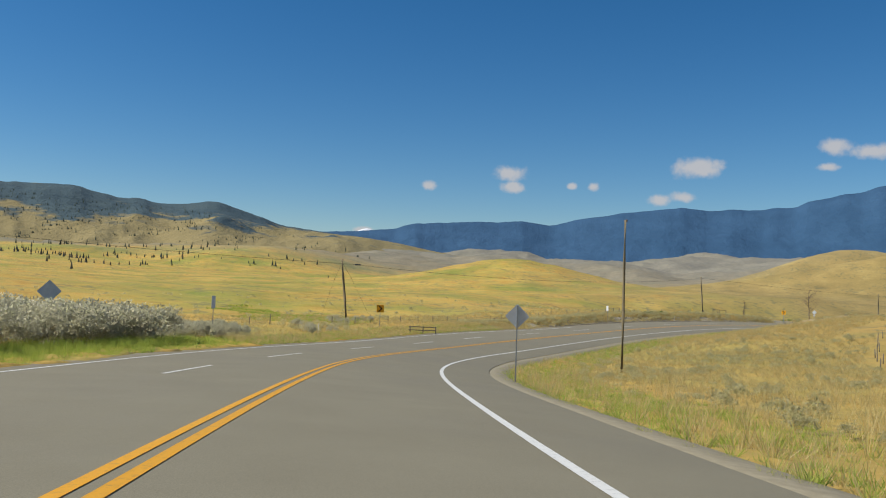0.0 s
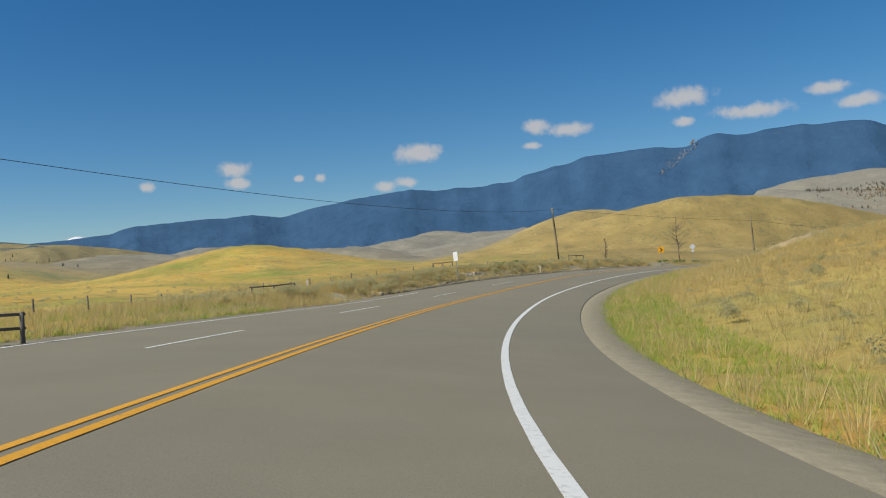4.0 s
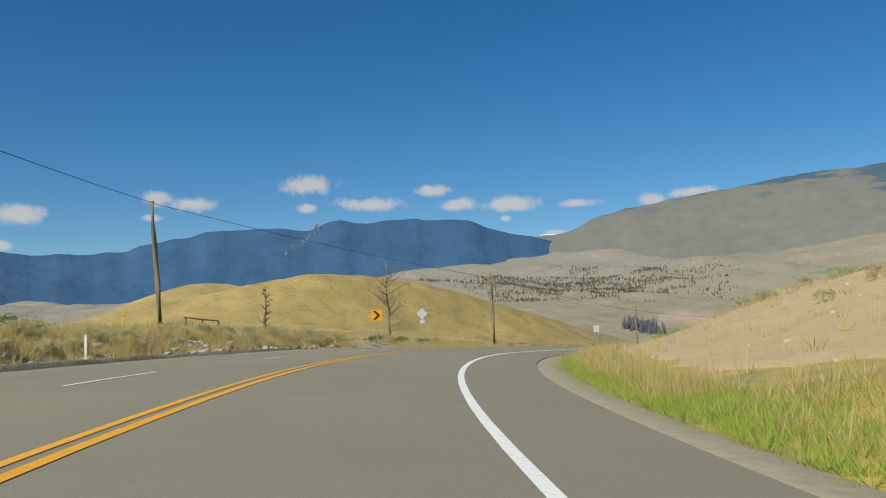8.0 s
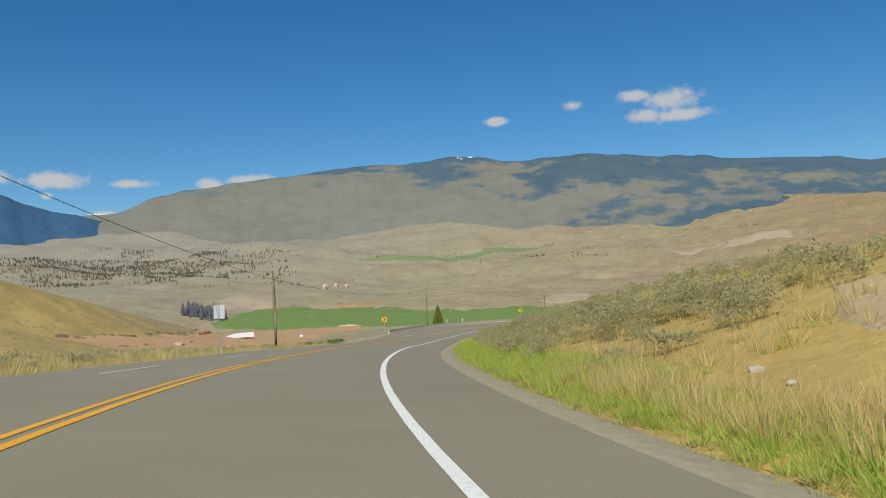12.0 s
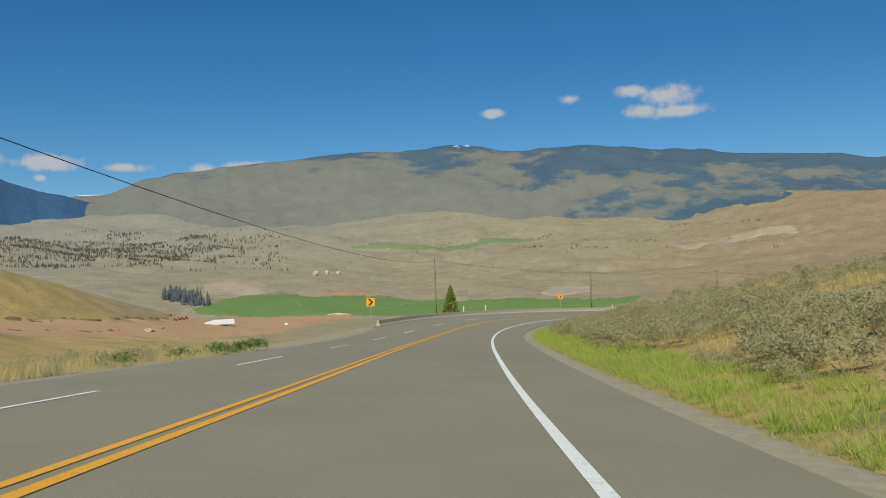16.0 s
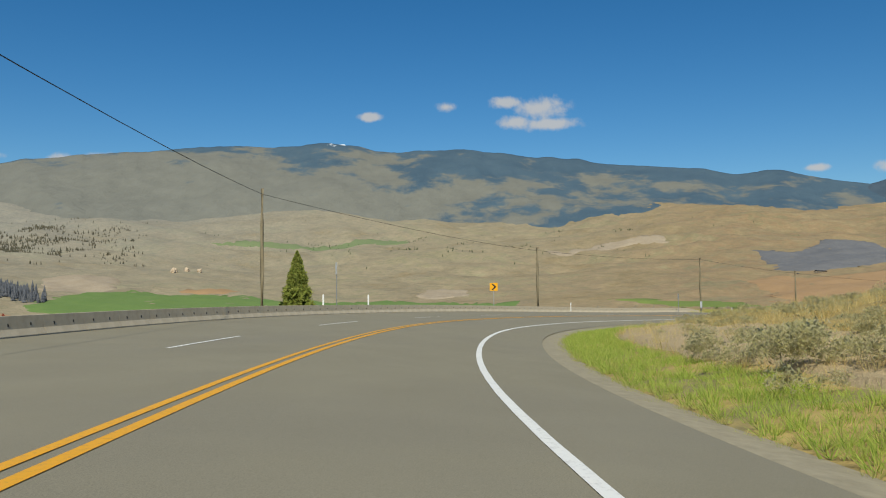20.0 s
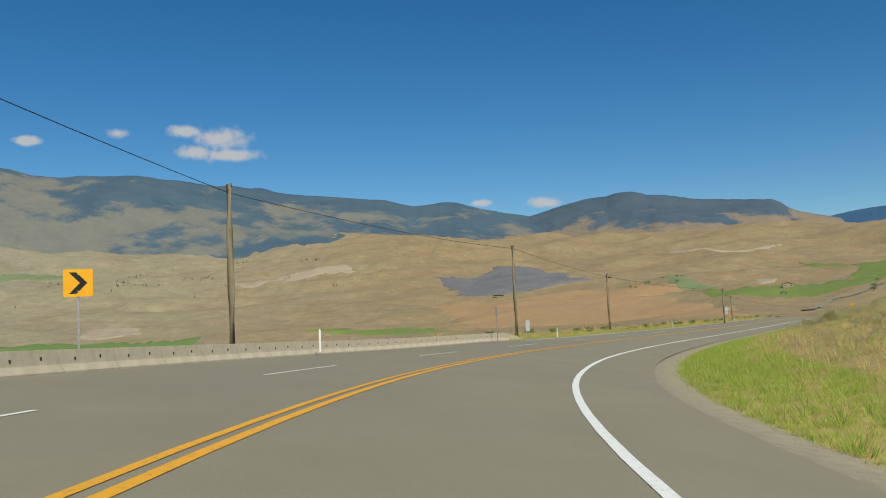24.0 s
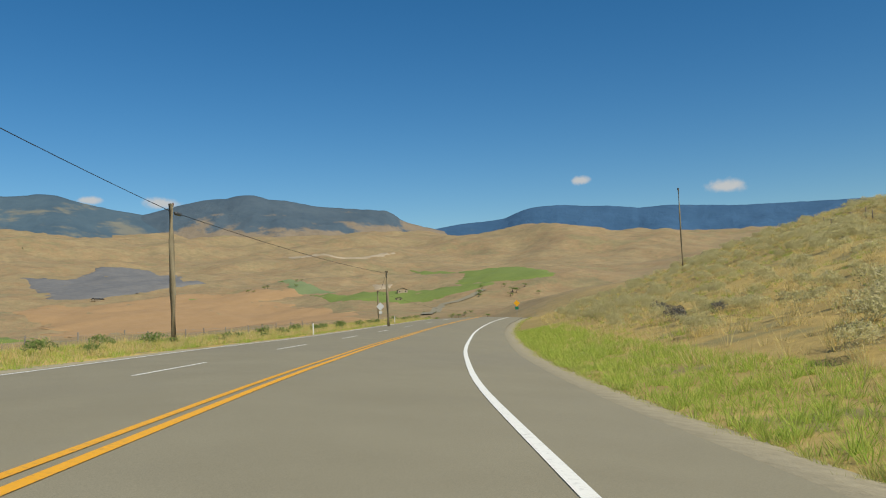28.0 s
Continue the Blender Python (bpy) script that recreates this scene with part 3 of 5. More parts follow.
def face_patch(name, mt, a, e, wa, we, mat, label, seed=1, slant=0.0, n=40):
    """A ragged patch of another cover lying on a mountain's face."""
    pts = [on_mountain(mt, a, e)]
    for r in (0.5, 1.0):
        for k in range(n):
            q = 6.28318 * k / n
            rag = r * (1 + 0.7 * noise.noise((2 * math.cos(q) + seed * 7, 2 * math.sin(q), 0)) + 0.6 * noise.noise((6 * math.cos(q), 6 * math.sin(q), seed)))
            da, de = wa * rag * math.cos(q), we * rag * math.sin(q)
            pts.append(on_mountain(mt, a + da, e + de + slant * da))
    faces = [(0, 1 + k, 1 + (k + 1) % n) for k in range(n)]
    faces += [(1 + k, 1 + n + k, 1 + n + (k + 1) % n, 1 + (k + 1) % n) for k in range(n)]
    return tagged(mesh_obj(name, pts, faces, mat), label, "mountain face", kind="structure")


# ---- road ----


def ribbon(name, s0, s1, lats, ups, mat, step=3.0):
    """A strip along the road: one vertex row of (lateral, height) pairs every step metres."""
    n = max(2, int(round((s1 - s0) / step)) + 1)
    verts = [road_at(s, la, up) for s in np.linspace(s0, s1, n) for la, up in zip(lats, ups)]
    return mesh_obj(name, verts, grid_faces(n, len(lats))[:, ::-1], mat)


END = SS[-1] - 5


def left_edge(s):
    """Where the asphalt ends on the far side."""
    return float(np.interp(np.interp(s, SS, T_OF_S), [5.5, 7, 12, 13.6, 19.0, 20.4, 21.2, 28.0, 28.6], [-10.5, -10.9, -10.9, -9.6, -9.6, -10.2, -11.6, -11.6, -10.5]))


def crown(lat):
    """The road surface falls away from the centre line to its far side."""
    return float(np.interp(lat, [-10.9, -10.0, -6.5, -2.9, 1.0, 3.15], [-0.48, -0.44, -0.24, 0, 0, -0.05]))


RN = int(END / 3)
rv = []
for s in np.linspace(2, END, RN):
    e = left_edge(s)
    for la, up in ((e, crown(e) - 0.03), (e + 0.5, crown(e + 0.5)), (-6.4, crown(-6.4)), (-2.9, 0), (1.0, 0), (2.8, -0.04), (3.15, -0.06)):
        rv.append(road_at(s, la, up))
road = tagged(mesh_obj("road", rv, grid_faces(RN, 7)[:, ::-1], M_ASPHALT), "grey worn three-lane asphalt highway", "road", kind="structure")
tagged(ribbon("shoulder_right", 2, END, [3.05, 3.2, 3.7, 4.2, 5.4], [-0.14, -0.068, -0.09, -0.16, -0.7], M_GRAVEL), "gravel road shoulder", "shoulder", kind="structure")
lv = []
for s in np.linspace(2, END, RN):
    e = left_edge(s)
    for la, up in ((-14.6, 0), (-13.6, 0), (e - 1.0, -0.54), (e - 0.1, crown(e) - 0.035), (e + 0.1, crown(e) - 0.13)):
        q = road_at(s, la, up)
        if la <= -13.6:
            q[2] = ground_z(q[0], q[1]) - (0.4 if la < -14 else 0.02)
        lv.append(q)
tagged(mesh_obj("shoulder_left", lv, grid_faces(RN, 5)[:, ::-1], M_GRAVEL), "gravel road shoulder", "shoulder", kind="structure")


def verge(name, l0, l1, n, label, dip0, dip1):
    m = int((END - 2) / 2.0)
    pts = np.array([road_at(s, la)[:2] for s in np.linspace(2, END, m) for la in np.linspace(l0, l1, n)])
    z = (land(pts[:, 0], pts[:, 1]) + 0.02).reshape(m, n)
    z[:, 0] -= dip0
    z[:, -1] -= dip1
    return tagged(mesh_obj(name, np.c_[pts, z.ravel()], grid_faces(m, n)[:, ::-1], M_GROUND), label, "verge", kind="structure")


verge("verge_right", 3.75, 13.0, 12, "grassy roadside verge", 0.1, 0.9)
verge("verge_left", -25.0, -13.6, 14, "grassy roadside verge", 0.9, 0.1)


def line(name, s0, s1, lat, w, mat, label, step=3.0, up=0.008):
    ob = ribbon(name, s0, s1, [lat - w / 2, lat + w / 2], [crown(lat - w / 2) + up, crown(lat + w / 2) + up], mat, step)
    return tagged(ob, label, "road marking", kind="structure")


n_ = int(END // 3)
er_v = [road_at(s, 1.0 + o, crown(1.0 + o) + 0.008) for s in np.linspace(2, END, n_) for o in (-0.075, 0.075)]
tagged(mesh_obj("edge_line_right", er_v, grid_faces(n_, 2)[:, ::-1], M_WHITE), "solid white edge line", "road marking", kind="structure")
S_OF = lambda t: float(np.interp(t, T_OF_S, SS))
line("edge_line_left_1", 2, S_OF(7.6), -10.00, 0.13, M_WHITE, "thin solid white edge line")
line("edge_line_left_2", S_OF(27.6), END, -10.00, 0.13, M_WHITE, "thin solid white edge line")
line("centre_line_1", 2, END, -3.04, 0.13, M_YELLOW, "solid yellow centre line")
line("centre_line_2", 2, END, -2.78, 0.13, M_YELLOW, "solid yellow centre line")
# starts of the lane dashes along the road
STARTS = [S0 + 1.4 * v for v in [-8.5, 5.5, 20.0, 33.3, 50.4, 65.1, 77.1, 92, 107.8, 121.3, 135.0, 146.8, 156.3, 166.0, 178.0, 193.2, 207, 219.5, 232, 244.9, 258.5, 271.6, 285.4, 299.6, 314.2, 329.8, 342, 354.9, 368.4, 382.0, 395.8, 409.8, 423.6, 438, 452]]
while STARTS[-1] < END - 30:
    STARTS.append(STARTS[-1] + 19.4)
for k in range(len(STARTS) - 1):
    line("lane_dash", STARTS[k], STARTS[k] + 0.37 * (STARTS[k + 1] - STARTS[k]), -6.48, 0.12, M_WHITE, "short white lane dash", 2.1)


# ---- building blocks ----
def part(name, bm, mat, parent=None, label=""):
    me = bpy.data.meshes.new(name)
    bm.to_mesh(me)
    bm.free()
    me.materials.append(mat)
    ob = new(name, me)
    if parent is not None:
        ob.parent = parent
    if label:
        ob["label"] = label
    return ob


def thing(name, x, y, z, turn=0.0, label="", category="", group="", lean=(0, 0)):
    """An empty at the base of a thing; turn: bearing that its front (-y) faces away from."""
    ob = new(name)
    ob.empty_display_size = 0.2
    ob.matrix_world = pose(x, y, z, lean[0], lean[1], -turn)
    return tagged(ob, label, category, group)


def box(bm, x0, x1, y0, y1, z0, z1, bev=0.0):
    r = bmesh.ops.create_cube(bm, size=1.0)
    bmesh.ops.transform(bm, matrix=Matrix.LocRotScale(((x0 + x1) / 2, (y0 + y1) / 2, (z0 + z1) / 2), None, (x1 - x0, y1 - y0, z1 - z0)), verts=r["verts"])
    if bev:
        es = list({e for v in r["verts"] for e in v.link_edges})
        bmesh.ops.bevel(bm, geom=es, offset=bev, segments=1, affect="EDGES")
    return bm


def tube(bm, pts, radii, n=8):
    """A round bar through points with a radius at each."""
    rings = []
    pts = [Vector(p) for p in pts]
    for i, p in enumerate(pts):
        d = (pts[min(i + 1, len(pts) - 1)] - pts[max(i - 1, 0)]).normalized()
        q = d.to_track_quat("Z", "Y")
        rings.append([bm.verts.new(p + q @ Vector((radii[i] * math.cos(6.2832 * k / n), radii[i] * math.sin(6.2832 * k / n), 0))) for k in range(n)])
    for a, b in zip(rings[:-1], rings[1:]):
        for k in range(n):
            bm.faces.new((a[k], a[(k + 1) % n], b[(k + 1) % n], b[k])).smooth = True
    bm.faces.new(rings[0][::-1])
    bm.faces.new(rings[-1])
    return bm


def slab(bm, outline, y0, y1):
    """A flat plate in the xz plane with an outline, from y0 to y1."""
    fr = [bm.verts.new((x, y0, z)) for x, z in outline]
    bk = [bm.verts.new((x, y1, z)) for x, z in outline]
    bm.faces.new(fr)
    bm.faces.new(bk[::-1])
    n = len(fr)
    for k in range(n):
        bm.faces.new((fr[(k + 1) % n], fr[k], bk[k], bk[(k + 1) % n]))
    bmesh.ops.recalc_face_normals(bm, faces=bm.faces[:])
    return bm


def rounded(w, h, r, cx=0.0, cz=0.0, turn=0.0, n=4):
    pts = []
    for sx, sz, a0 in ((1, 1, 0), (-1, 1, 90), (-1, -1, 180), (1, -1, 270)):
        for k in range(n + 1):
            a = radians(a0 + 90 * k / n)
            pts.append((sx * (w / 2 - r) + r * math.cos(a), sz * (h / 2 - r) + r * math.sin(a)))
    c, s = math.cos(radians(turn)), math.sin(radians(turn))
    return [(cx + c * x - s * z, cz + s * x + c * z) for x, z in pts]


def wood_mat(name, a, b, rough=0.85):
    n = Nodes(name, rough)
    g = n.noise(14, 6, 0.7, (1, 1, 0.06))
    st = n.noise(0.9, 4, 0.6)
    c = n.ramp(g, [(0.3, a), (0.7, b)])
    n.color(n.mix(0.35, c, n.ramp(st, [(0.3, tuple(0.6 * v for v in a)), (0.7, b)])))
    n.bump(g, 0.5, 0.01)
    return n.m


M_POLE = wood_mat("weathered_pole_wood", (0.15, 0.122, 0.075), (0.31, 0.26, 0.165))
M_GREYWOOD = wood_mat("grey_fence_wood", (0.11, 0.095, 0.075), (0.24, 0.21, 0.17))
M_SNAG = wood_mat("bare_dead_wood", (0.13, 0.095, 0.07), (0.3, 0.23, 0.17))
M_STEEL = simple("galvanised_steel", (0.3, 0.31, 0.31), (0.42, 0.43, 0.43), 5, 0.5, 0.6, 0.05)
M_SIGNBACK = simple("bare_aluminium_sign_back", (0.5, 0.51, 0.52), (0.62, 0.63, 0.63), 3, 0.45, 0.1, 0.0)
M_SIGNYEL = simple("yellow_sign_sheeting", (0.74, 0.34, 0.012), (0.82, 0.4, 0.02), 2.5, 0.45, 0, 0.0)
M_SIGNBLK = simple("black_sign_sheeting", (0.012, 0.012, 0.012), (0.022, 0.02, 0.02), 4, 0.5, 0, 0.0)
M_SIGNWHT = simple("white_sign_sheeting", (0.66, 0.67, 0.66), (0.76, 0.76, 0.75), 3, 0.5, 0, 0.0)
M_SIGNGRN = simple("green_sign_sheeting", (0.01, 0.14, 0.07), (0.015, 0.18, 0.09), 3, 0.45, 0, 0.0)
M_POST = simple("white_plastic_post", (0.62, 0.61, 0.57), (0.78, 0.77, 0.73), 4, 0.55, 0, 0.05)
M_YPOST = simple("yellow_plastic_post", (0.68, 0.42, 0.02), (0.8, 0.52, 0.04), 4, 0.5, 0, 0.05)
M_REFL = simple("red_reflector", (0.45, 0.02, 0.015), (0.55, 0.03, 0.02), 20, 0.25, 0, 0.0)
M_CONCRETE = simple("barrier_concrete", (0.37, 0.31, 0.22), (0.5, 0.43, 0.315), 1.4, 0.9, 0, 0.35, 0.012)
M_HOLE = simple("dark_drain_slot", (0.03, 0.028, 0.024), (0.05, 0.045, 0.04), 5, 0.95, 0, 0.0)
M_CABLE = simple("black_cable", (0.015, 0.015, 0.017), (0.03, 0.03, 0.032), 5, 0.6, 0, 0.0)
M_LAMP = simple("grey_lamp_housing", (0.06, 0.065, 0.07), (0.1, 0.105, 0.11), 5, 0.5, 0.3, 0.0)
M_INSUL = simple("brown_glazed_insulator", (0.1, 0.045, 0.02), (0.14, 0.06, 0.03), 9, 0.25, 0, 0.0)


def utility_pole(x, y, top, label, turn=0.0, lean=(0, 0), guys=False, crossarm=False, fat=1.0):
    z = ground_z(x, y) - 0.4
    h = top - z
    t = thing("utility_pole", x, y, z, turn, label, "utility pole", "poles along the road", lean)
    part("shaft", tube(bmesh.new(), [(0, 0, 0), (0.01, 0, h * 0.4), (-0.01, 0.01, h * 0.75), (0, 0, h)], [0.17 * fat, 0.15 * fat, 0.13 * fat, 0.115 * fat], 12), M_POLE, t)
    ins = tube(bmesh.new(), [(0.14, 0, h - 0.22), (0.14, 0, h - 0.08), (0.14, 0, h - 0.04), (0.14, 0, h + 0.06)], [0.02, 0.05, 0.06, 0.03], 8)
    part("insulator", ins, M_INSUL, t)
    bk = bmesh.new()
    box(bk, 0.1, 0.16, -0.02, 0.02, h - 0.3, h - 0.2)
    part("bracket", bk, M_STEEL, t)
    if guys:
        for gx_, gy_ in ((-2.6, 1.5), (2.2, 2.0)):
            part("guy_wire", tube(bmesh.new(), [(0, 0, h - 0.5), (gx_ * 0.5, gy_ * 0.5, h * 0.72)], [0.012, 0.012], 5), M_CABLE, t)
            part("guy_insulator", tube(bmesh.new(), [(gx_ * 0.5, gy_ * 0.5, h * 0.72), (gx_ * 0.53, gy_ * 0.53, h * 0.7)], [0.05, 0.05], 6), M_INSUL, t)
            part("guy_tail", tube(bmesh.new(), [(gx_ * 0.53, gy_ * 0.53, h * 0.7), (gx_ * 1.7, gy_ * 1.7, 0.3)], [0.01, 0.01], 5), M_CABLE, t)
    if crossarm:
        cb = bmesh.new()
        box(cb, -0.9, 0.9, -0.18, -0.08, h - 0.62, h - 0.5)
        part("crossarm", cb, M_POLE, t)
    return t


def chevron_sign(x, y, zc, face, label, size=1.05):
    """Square yellow sign with a black arrow head to the right, on one wooden or steel post."""
    z = ground_z(x, y) - 0.2
    t = thing("chevron_sign", x, y, z, face, label, "road sign", "curve chevron signs")
    c = zc - z
    pb = bmesh.new()
    box(pb, -0.04, 0.04, 0.03, 0.09, 0, c + size * 0.45)
    part("post", pb, M_STEEL, t)
    part("panel", slab(bmesh.new(), rounded(size, size, 0.06, 0, c), 0.0, 0.025), M_SIGNYEL, t, "yellow panel")
    k = size / 2
    pts = [(-0.62 * k, 0.78 * k), (-0.12 * k, 0.78 * k), (0.62 * k, 0), (-0.12 * k, -0.78 * k), (-0.62 * k, -0.78 * k), (0.12 * k, 0)]
    part("arrow", slab(bmesh.new(), [(a, c + b) for a, b in pts], -0.006, -0.001), M_SIGNBLK, t, "black chevron arrow")
    for dz in (0.3, -0.3):
        bb = bmesh.new()
        box(bb, -0.025, 0.025, -0.014, -0.007, c + dz * size - 0.02, c + dz * size + 0.02)
        part("bolt", bb, M_STEEL, t)
    return t


def diamond_sign(x, y, zc, face, label, size=0.95, front=None, plate=0.0, plate_mat=None):
    z = ground_z(x, y) - 0.2
    t = thing("warning_sign", x, y, z, face, label, "road sign", "diamond signs")
    c = zc - z
    pb = bmesh.new()
    box(pb, -0.035, 0.035, 0.03, 0.08, 0, c + size * 0.6)
    part("post", pb, M_STEEL, t)
    part("panel", slab(bmesh.new(), rounded(size, size, 0.07, 0, c, 45), 0.0, 0.02), front or M_SIGNBACK, t)
    part("backing", slab(bmesh.new(), rounded(size * 0.99, size * 0.99, 0.07, 0, c, 45), 0.022, 0.028), M_SIGNBACK, t)
    if plate:
        zz = c - size * 0.72 - plate / 2 - 0.03
        part("tab", slab(bmesh.new(), rounded(plate * 1.15, plate, 0.04, 0, zz), 0.0, 0.02), plate_mat or M_SIGNBACK, t)
    return t


def plate_sign(x, y, zc, face, w, h, mat, label, posts=1, lean=(0, 0)):
    z = ground_z(x, y) - 0.2
    t = thing("road_sign", x, y, z, face, label, "road sign", "", lean)
    c = zc - z
    for px in ((0,) if posts == 1 else (-w * 0.32, w * 0.32)):
        pb = bmesh.new()
        box(pb, px - 0.035, px + 0.035, 0.025, 0.08, 0, c + h * 0.45)
        part("post", pb, M_STEEL, t)
    part("panel", slab(bmesh.new(), rounded(w, h, 0.04, 0, c), 0.0, 0.02), mat, t)
    part("backing", slab(bmesh.new(), rounded(w * 0.99, h * 0.99, 0.04, 0, c), 0.022, 0.027), M_SIGNBACK, t)
    return t


def twin_sign(x, y, zc, face, label):
    """Two narrow panels side by side on a single post."""
    z = ground_z(x, y) - 0.2
    t = thing("road_sign", x, y, z, face, label, "road sign")
    c = zc - z
    pb = bmesh.new()
    box(pb, -0.05, 0.05, 0.04, 0.12, 0, c + 0.5)
    part("post", pb, M_STEEL, t)
    for k in (-1, 1):
        part("panel", slab(bmesh.new(), rounded(0.4, 1.12, 0.03, 0.235 * k, c), 0.0, 0.02), M_SIGNBACK, t)
    for h in (-0.27, 0.27):
        cb = bmesh.new()
        box(cb, -0.42, 0.42, 0.022, 0.04, c + h - 0.03, c + h + 0.03)
        part("crossbar", cb, M_STEEL, t)
    return t


def marker_post(x, y, face, label="white roadside delineator post with a reflector", h=1.15, mat=None, lean=(0, 0), w=0.11, zz=None):
    z = (ground_z(x, y) if zz is None else zz) - 0.15
    t = thing("delineator_post", x, y, z, face, label, "marker post", "delineator posts", lean)
    bm = bmesh.new()
    slab(bm, [(-w / 2, 0), (w / 2, 0), (w / 2, h + 0.05), (w * 0.3, h + 0.15), (-w * 0.3, h + 0.15), (-w / 2, h + 0.05)], -0.018, 0.018)
    part("blade", bm, mat or M_POST, t)
    part("reflector", slab(bmesh.new(), rounded(w * 0.7, 0.12, 0.01, 0, h - 0.1), -0.024, -0.019), M_REFL if mat else M_SIGNWHT, t)
    return t


def cable(name, pts, sag, r=0.016, label="black overhead cable"):
    t = thing(name, *pts[0], 0, label, "cable")
    o = Vector(pts[0])
    for a, b, dip in zip(pts[:-1], pts[1:], sag):
        a, b = Vector(a) - o, Vector(b) - o
        n = 18
        ps = [a.lerp(b, k / n) - Vector((0, 0, dip * 4 * (k / n) * (1 - k / n))) for k in range(n + 1)]
        part("span", tube(bmesh.new(), ps, [r] * (n + 1), 5), M_CABLE, t)
    return t


# ---- poles and the cable between them ----
POLES = [
    (-36.2, 118.3, 2.7, dict(guys=True, lean=(0, -6), turn=-15)),
    (27.4, 224.7, 3.1, dict(lean=(1, -4))),
    (78.3, 252.2, 0.2, dict(lean=(0, -1))),
    (130.6, 275.9, -3.8, dict()),
    (255.4, 321.9, -5.1, dict(fat=1.1)),
    (315.1, 309.5, -7.7, dict(turn=100)),
    (360.6, 286.2, -8.2, dict(turn=115)),
    (396.7, 265.4, -10.4, dict(turn=120)),
    (442.8, 227.1, -12.9, dict(turn=125)),
    (508.0, 196.8, -14.3, dict(turn=125)),
    (638.2, 92.8, -21.3, dict(turn=125)),
]
for x, y, top, kw in POLES:
    utility_pole(x, y, top, "weathered wooden utility pole beside the highway" if not kw.get("guys") else "dark leaning wooden pole with thin guy wires", **{'fat': 1.35, **kw})


def sleeve(a, b, u, drop, l=1.1):
    a, b = Vector(a), Vector(b)
    d = (b - a).normalized()
    p = a + d * u - Vector((0, 0, drop))
    ob = part("cable_sleeve", tube(bmesh.new(), [p, p + d * 0.08, p + d * (l - 0.08), p + d * l], [0.05, 0.12, 0.12, 0.05], 10), M_LAMP)
    return tagged(ob, "black splice sleeve hanging on the overhead cable", "cable sleeve")


# the cable hangs a little below the pole tops: heights of its fixings, and the sag of each span
FIXED = [1.96, 2.8, -0.42, -4.83, -5.57, -8.16, -8.47, -10.85, -13.16, -14.56, -21.56]
SAGS = [1.4, 1.75, 0.35, 0.42, 1.68, 0.49, 0.42, 0.21, 0.42, 0.7, 1.12]
tops = [(x + 0.16, y, z) for (x, y, *_), z in zip(POLES, FIXED)]
cable("overhead_cable", [(-120.0, 40.0, 9.5)] + tops, SAGS, 0.02, "black overhead cable strung between the poles")
sleeve(tops[0], tops[1], 1.0, 0.05)
sleeve(tops[7], tops[8], 0.6, 0.05, 0.8)
utility_pole(2.5, 79.0, 6.2, "wooden utility pole standing in the grass", fat=0.9)
utility_pole(429.1, 185.6, -2.1, "slim wooden pole on the dry hillside", fat=0.8)

# ---- signs ----
chevron_sign(-30.0, 113.9, -4.30, -25, "yellow chevron sign pointing along the bend, on a post")
chevron_sign(48.5, 230.7, -5.47, 28, "yellow chevron sign pointing along the bend, by a dead tree")
chevron_sign(208.5, 307.8, -11.99, 58, "yellow chevron sign at the start of the barrier")
chevron_sign(301.8, 313.0, -13.54, 76, "sunlit yellow chevron sign behind the barrier", 1.06)
diamond_sign(-4.2, 45.2, -1.82, 172, "grey back of a diamond warning sign on a steel post")
diamond_sign(-31.6, 43.7, -1.40, -40, "pale diamond warning sign among the sagebrush", front=M_SIGNBACK)
diamond_sign(57.7, 237.4, -5.26, 32, "pale diamond sign with a small tab, seen from behind", 0.85, plate=0.4)
diamond_sign(507.8, 159.5, -18.40, 132, "yellow diamond warning sign above a green tab", 1.1, M_SIGNYEL, 0.7, M_SIGNGRN)
diamond_sign(471.8, 214.0, -17.70, 125, "pale diamond sign with a tab, seen from behind", 1.0, plate=0.5)
plate_sign(-34.2, 70.4, -2.66, -32, 0.34, 1.15, M_SIGNWHT, "narrow white marker sign on a thin post")
plate_sign(2.5, 179.1, -4.76, 60, 0.8, 1.05, M_SIGNWHT, "leaning white sign at the road edge", lean=(0, -4))
twin_sign(109.8, 265.4, -7.92, 45, "pair of narrow pale sign panels on one post")
plate_sign(262.7, 318.4, -11.77, 135, 0.4, 1.1, M_SIGNBACK, "tall grey sign panel beyond the barrier")
plate_sign(348.7, 290.1, -15.40, 120, 0.24, 0.9, M_STEEL, "small grey sign seen from behind")

# ---- delineators ----
for x, y in ((-32.5, 57.8), (-31.9, 93.0), (-14.2, 163.1), (18.2, 202.4), (366.7, 280.3), (419.3, 247.1), (459.5, 217.6)):
    s_, la_ = road_near(x, y)
    marker_post(x, y, heading_at(s_))
for x, y in ((260.4, 318.6), (267.3, 317.1)):
    marker_post(x, y, 80, "tall white marker post behind the barrier", 1.9, w=0.15)
marker_post(317.2, 304.9, 90, zz=-17.1)
plate_sign(353.9, 286.2, -17.05, 120, 0.42, 1.15, M_SIGNBACK, "pale upright sign panel at the end of the barrier", lean=(0, 2))
for x, y in ((24.5, 225.0), (75.4, 253.5)):
    marker_post(x, y, 40, "yellow leaning marker post in the grass", 1.7, M_YPOST, (0, 14), 0.09)
marker_post(26.5, 69.5, 170, "yellow leaning marker post in the grass", 1.6, M_YPOST, (0, 12), 0.09)


# ---- fields, bare earth and pale banks of the valley ----
from mathutils.geometry import delaunay_2d_cdt


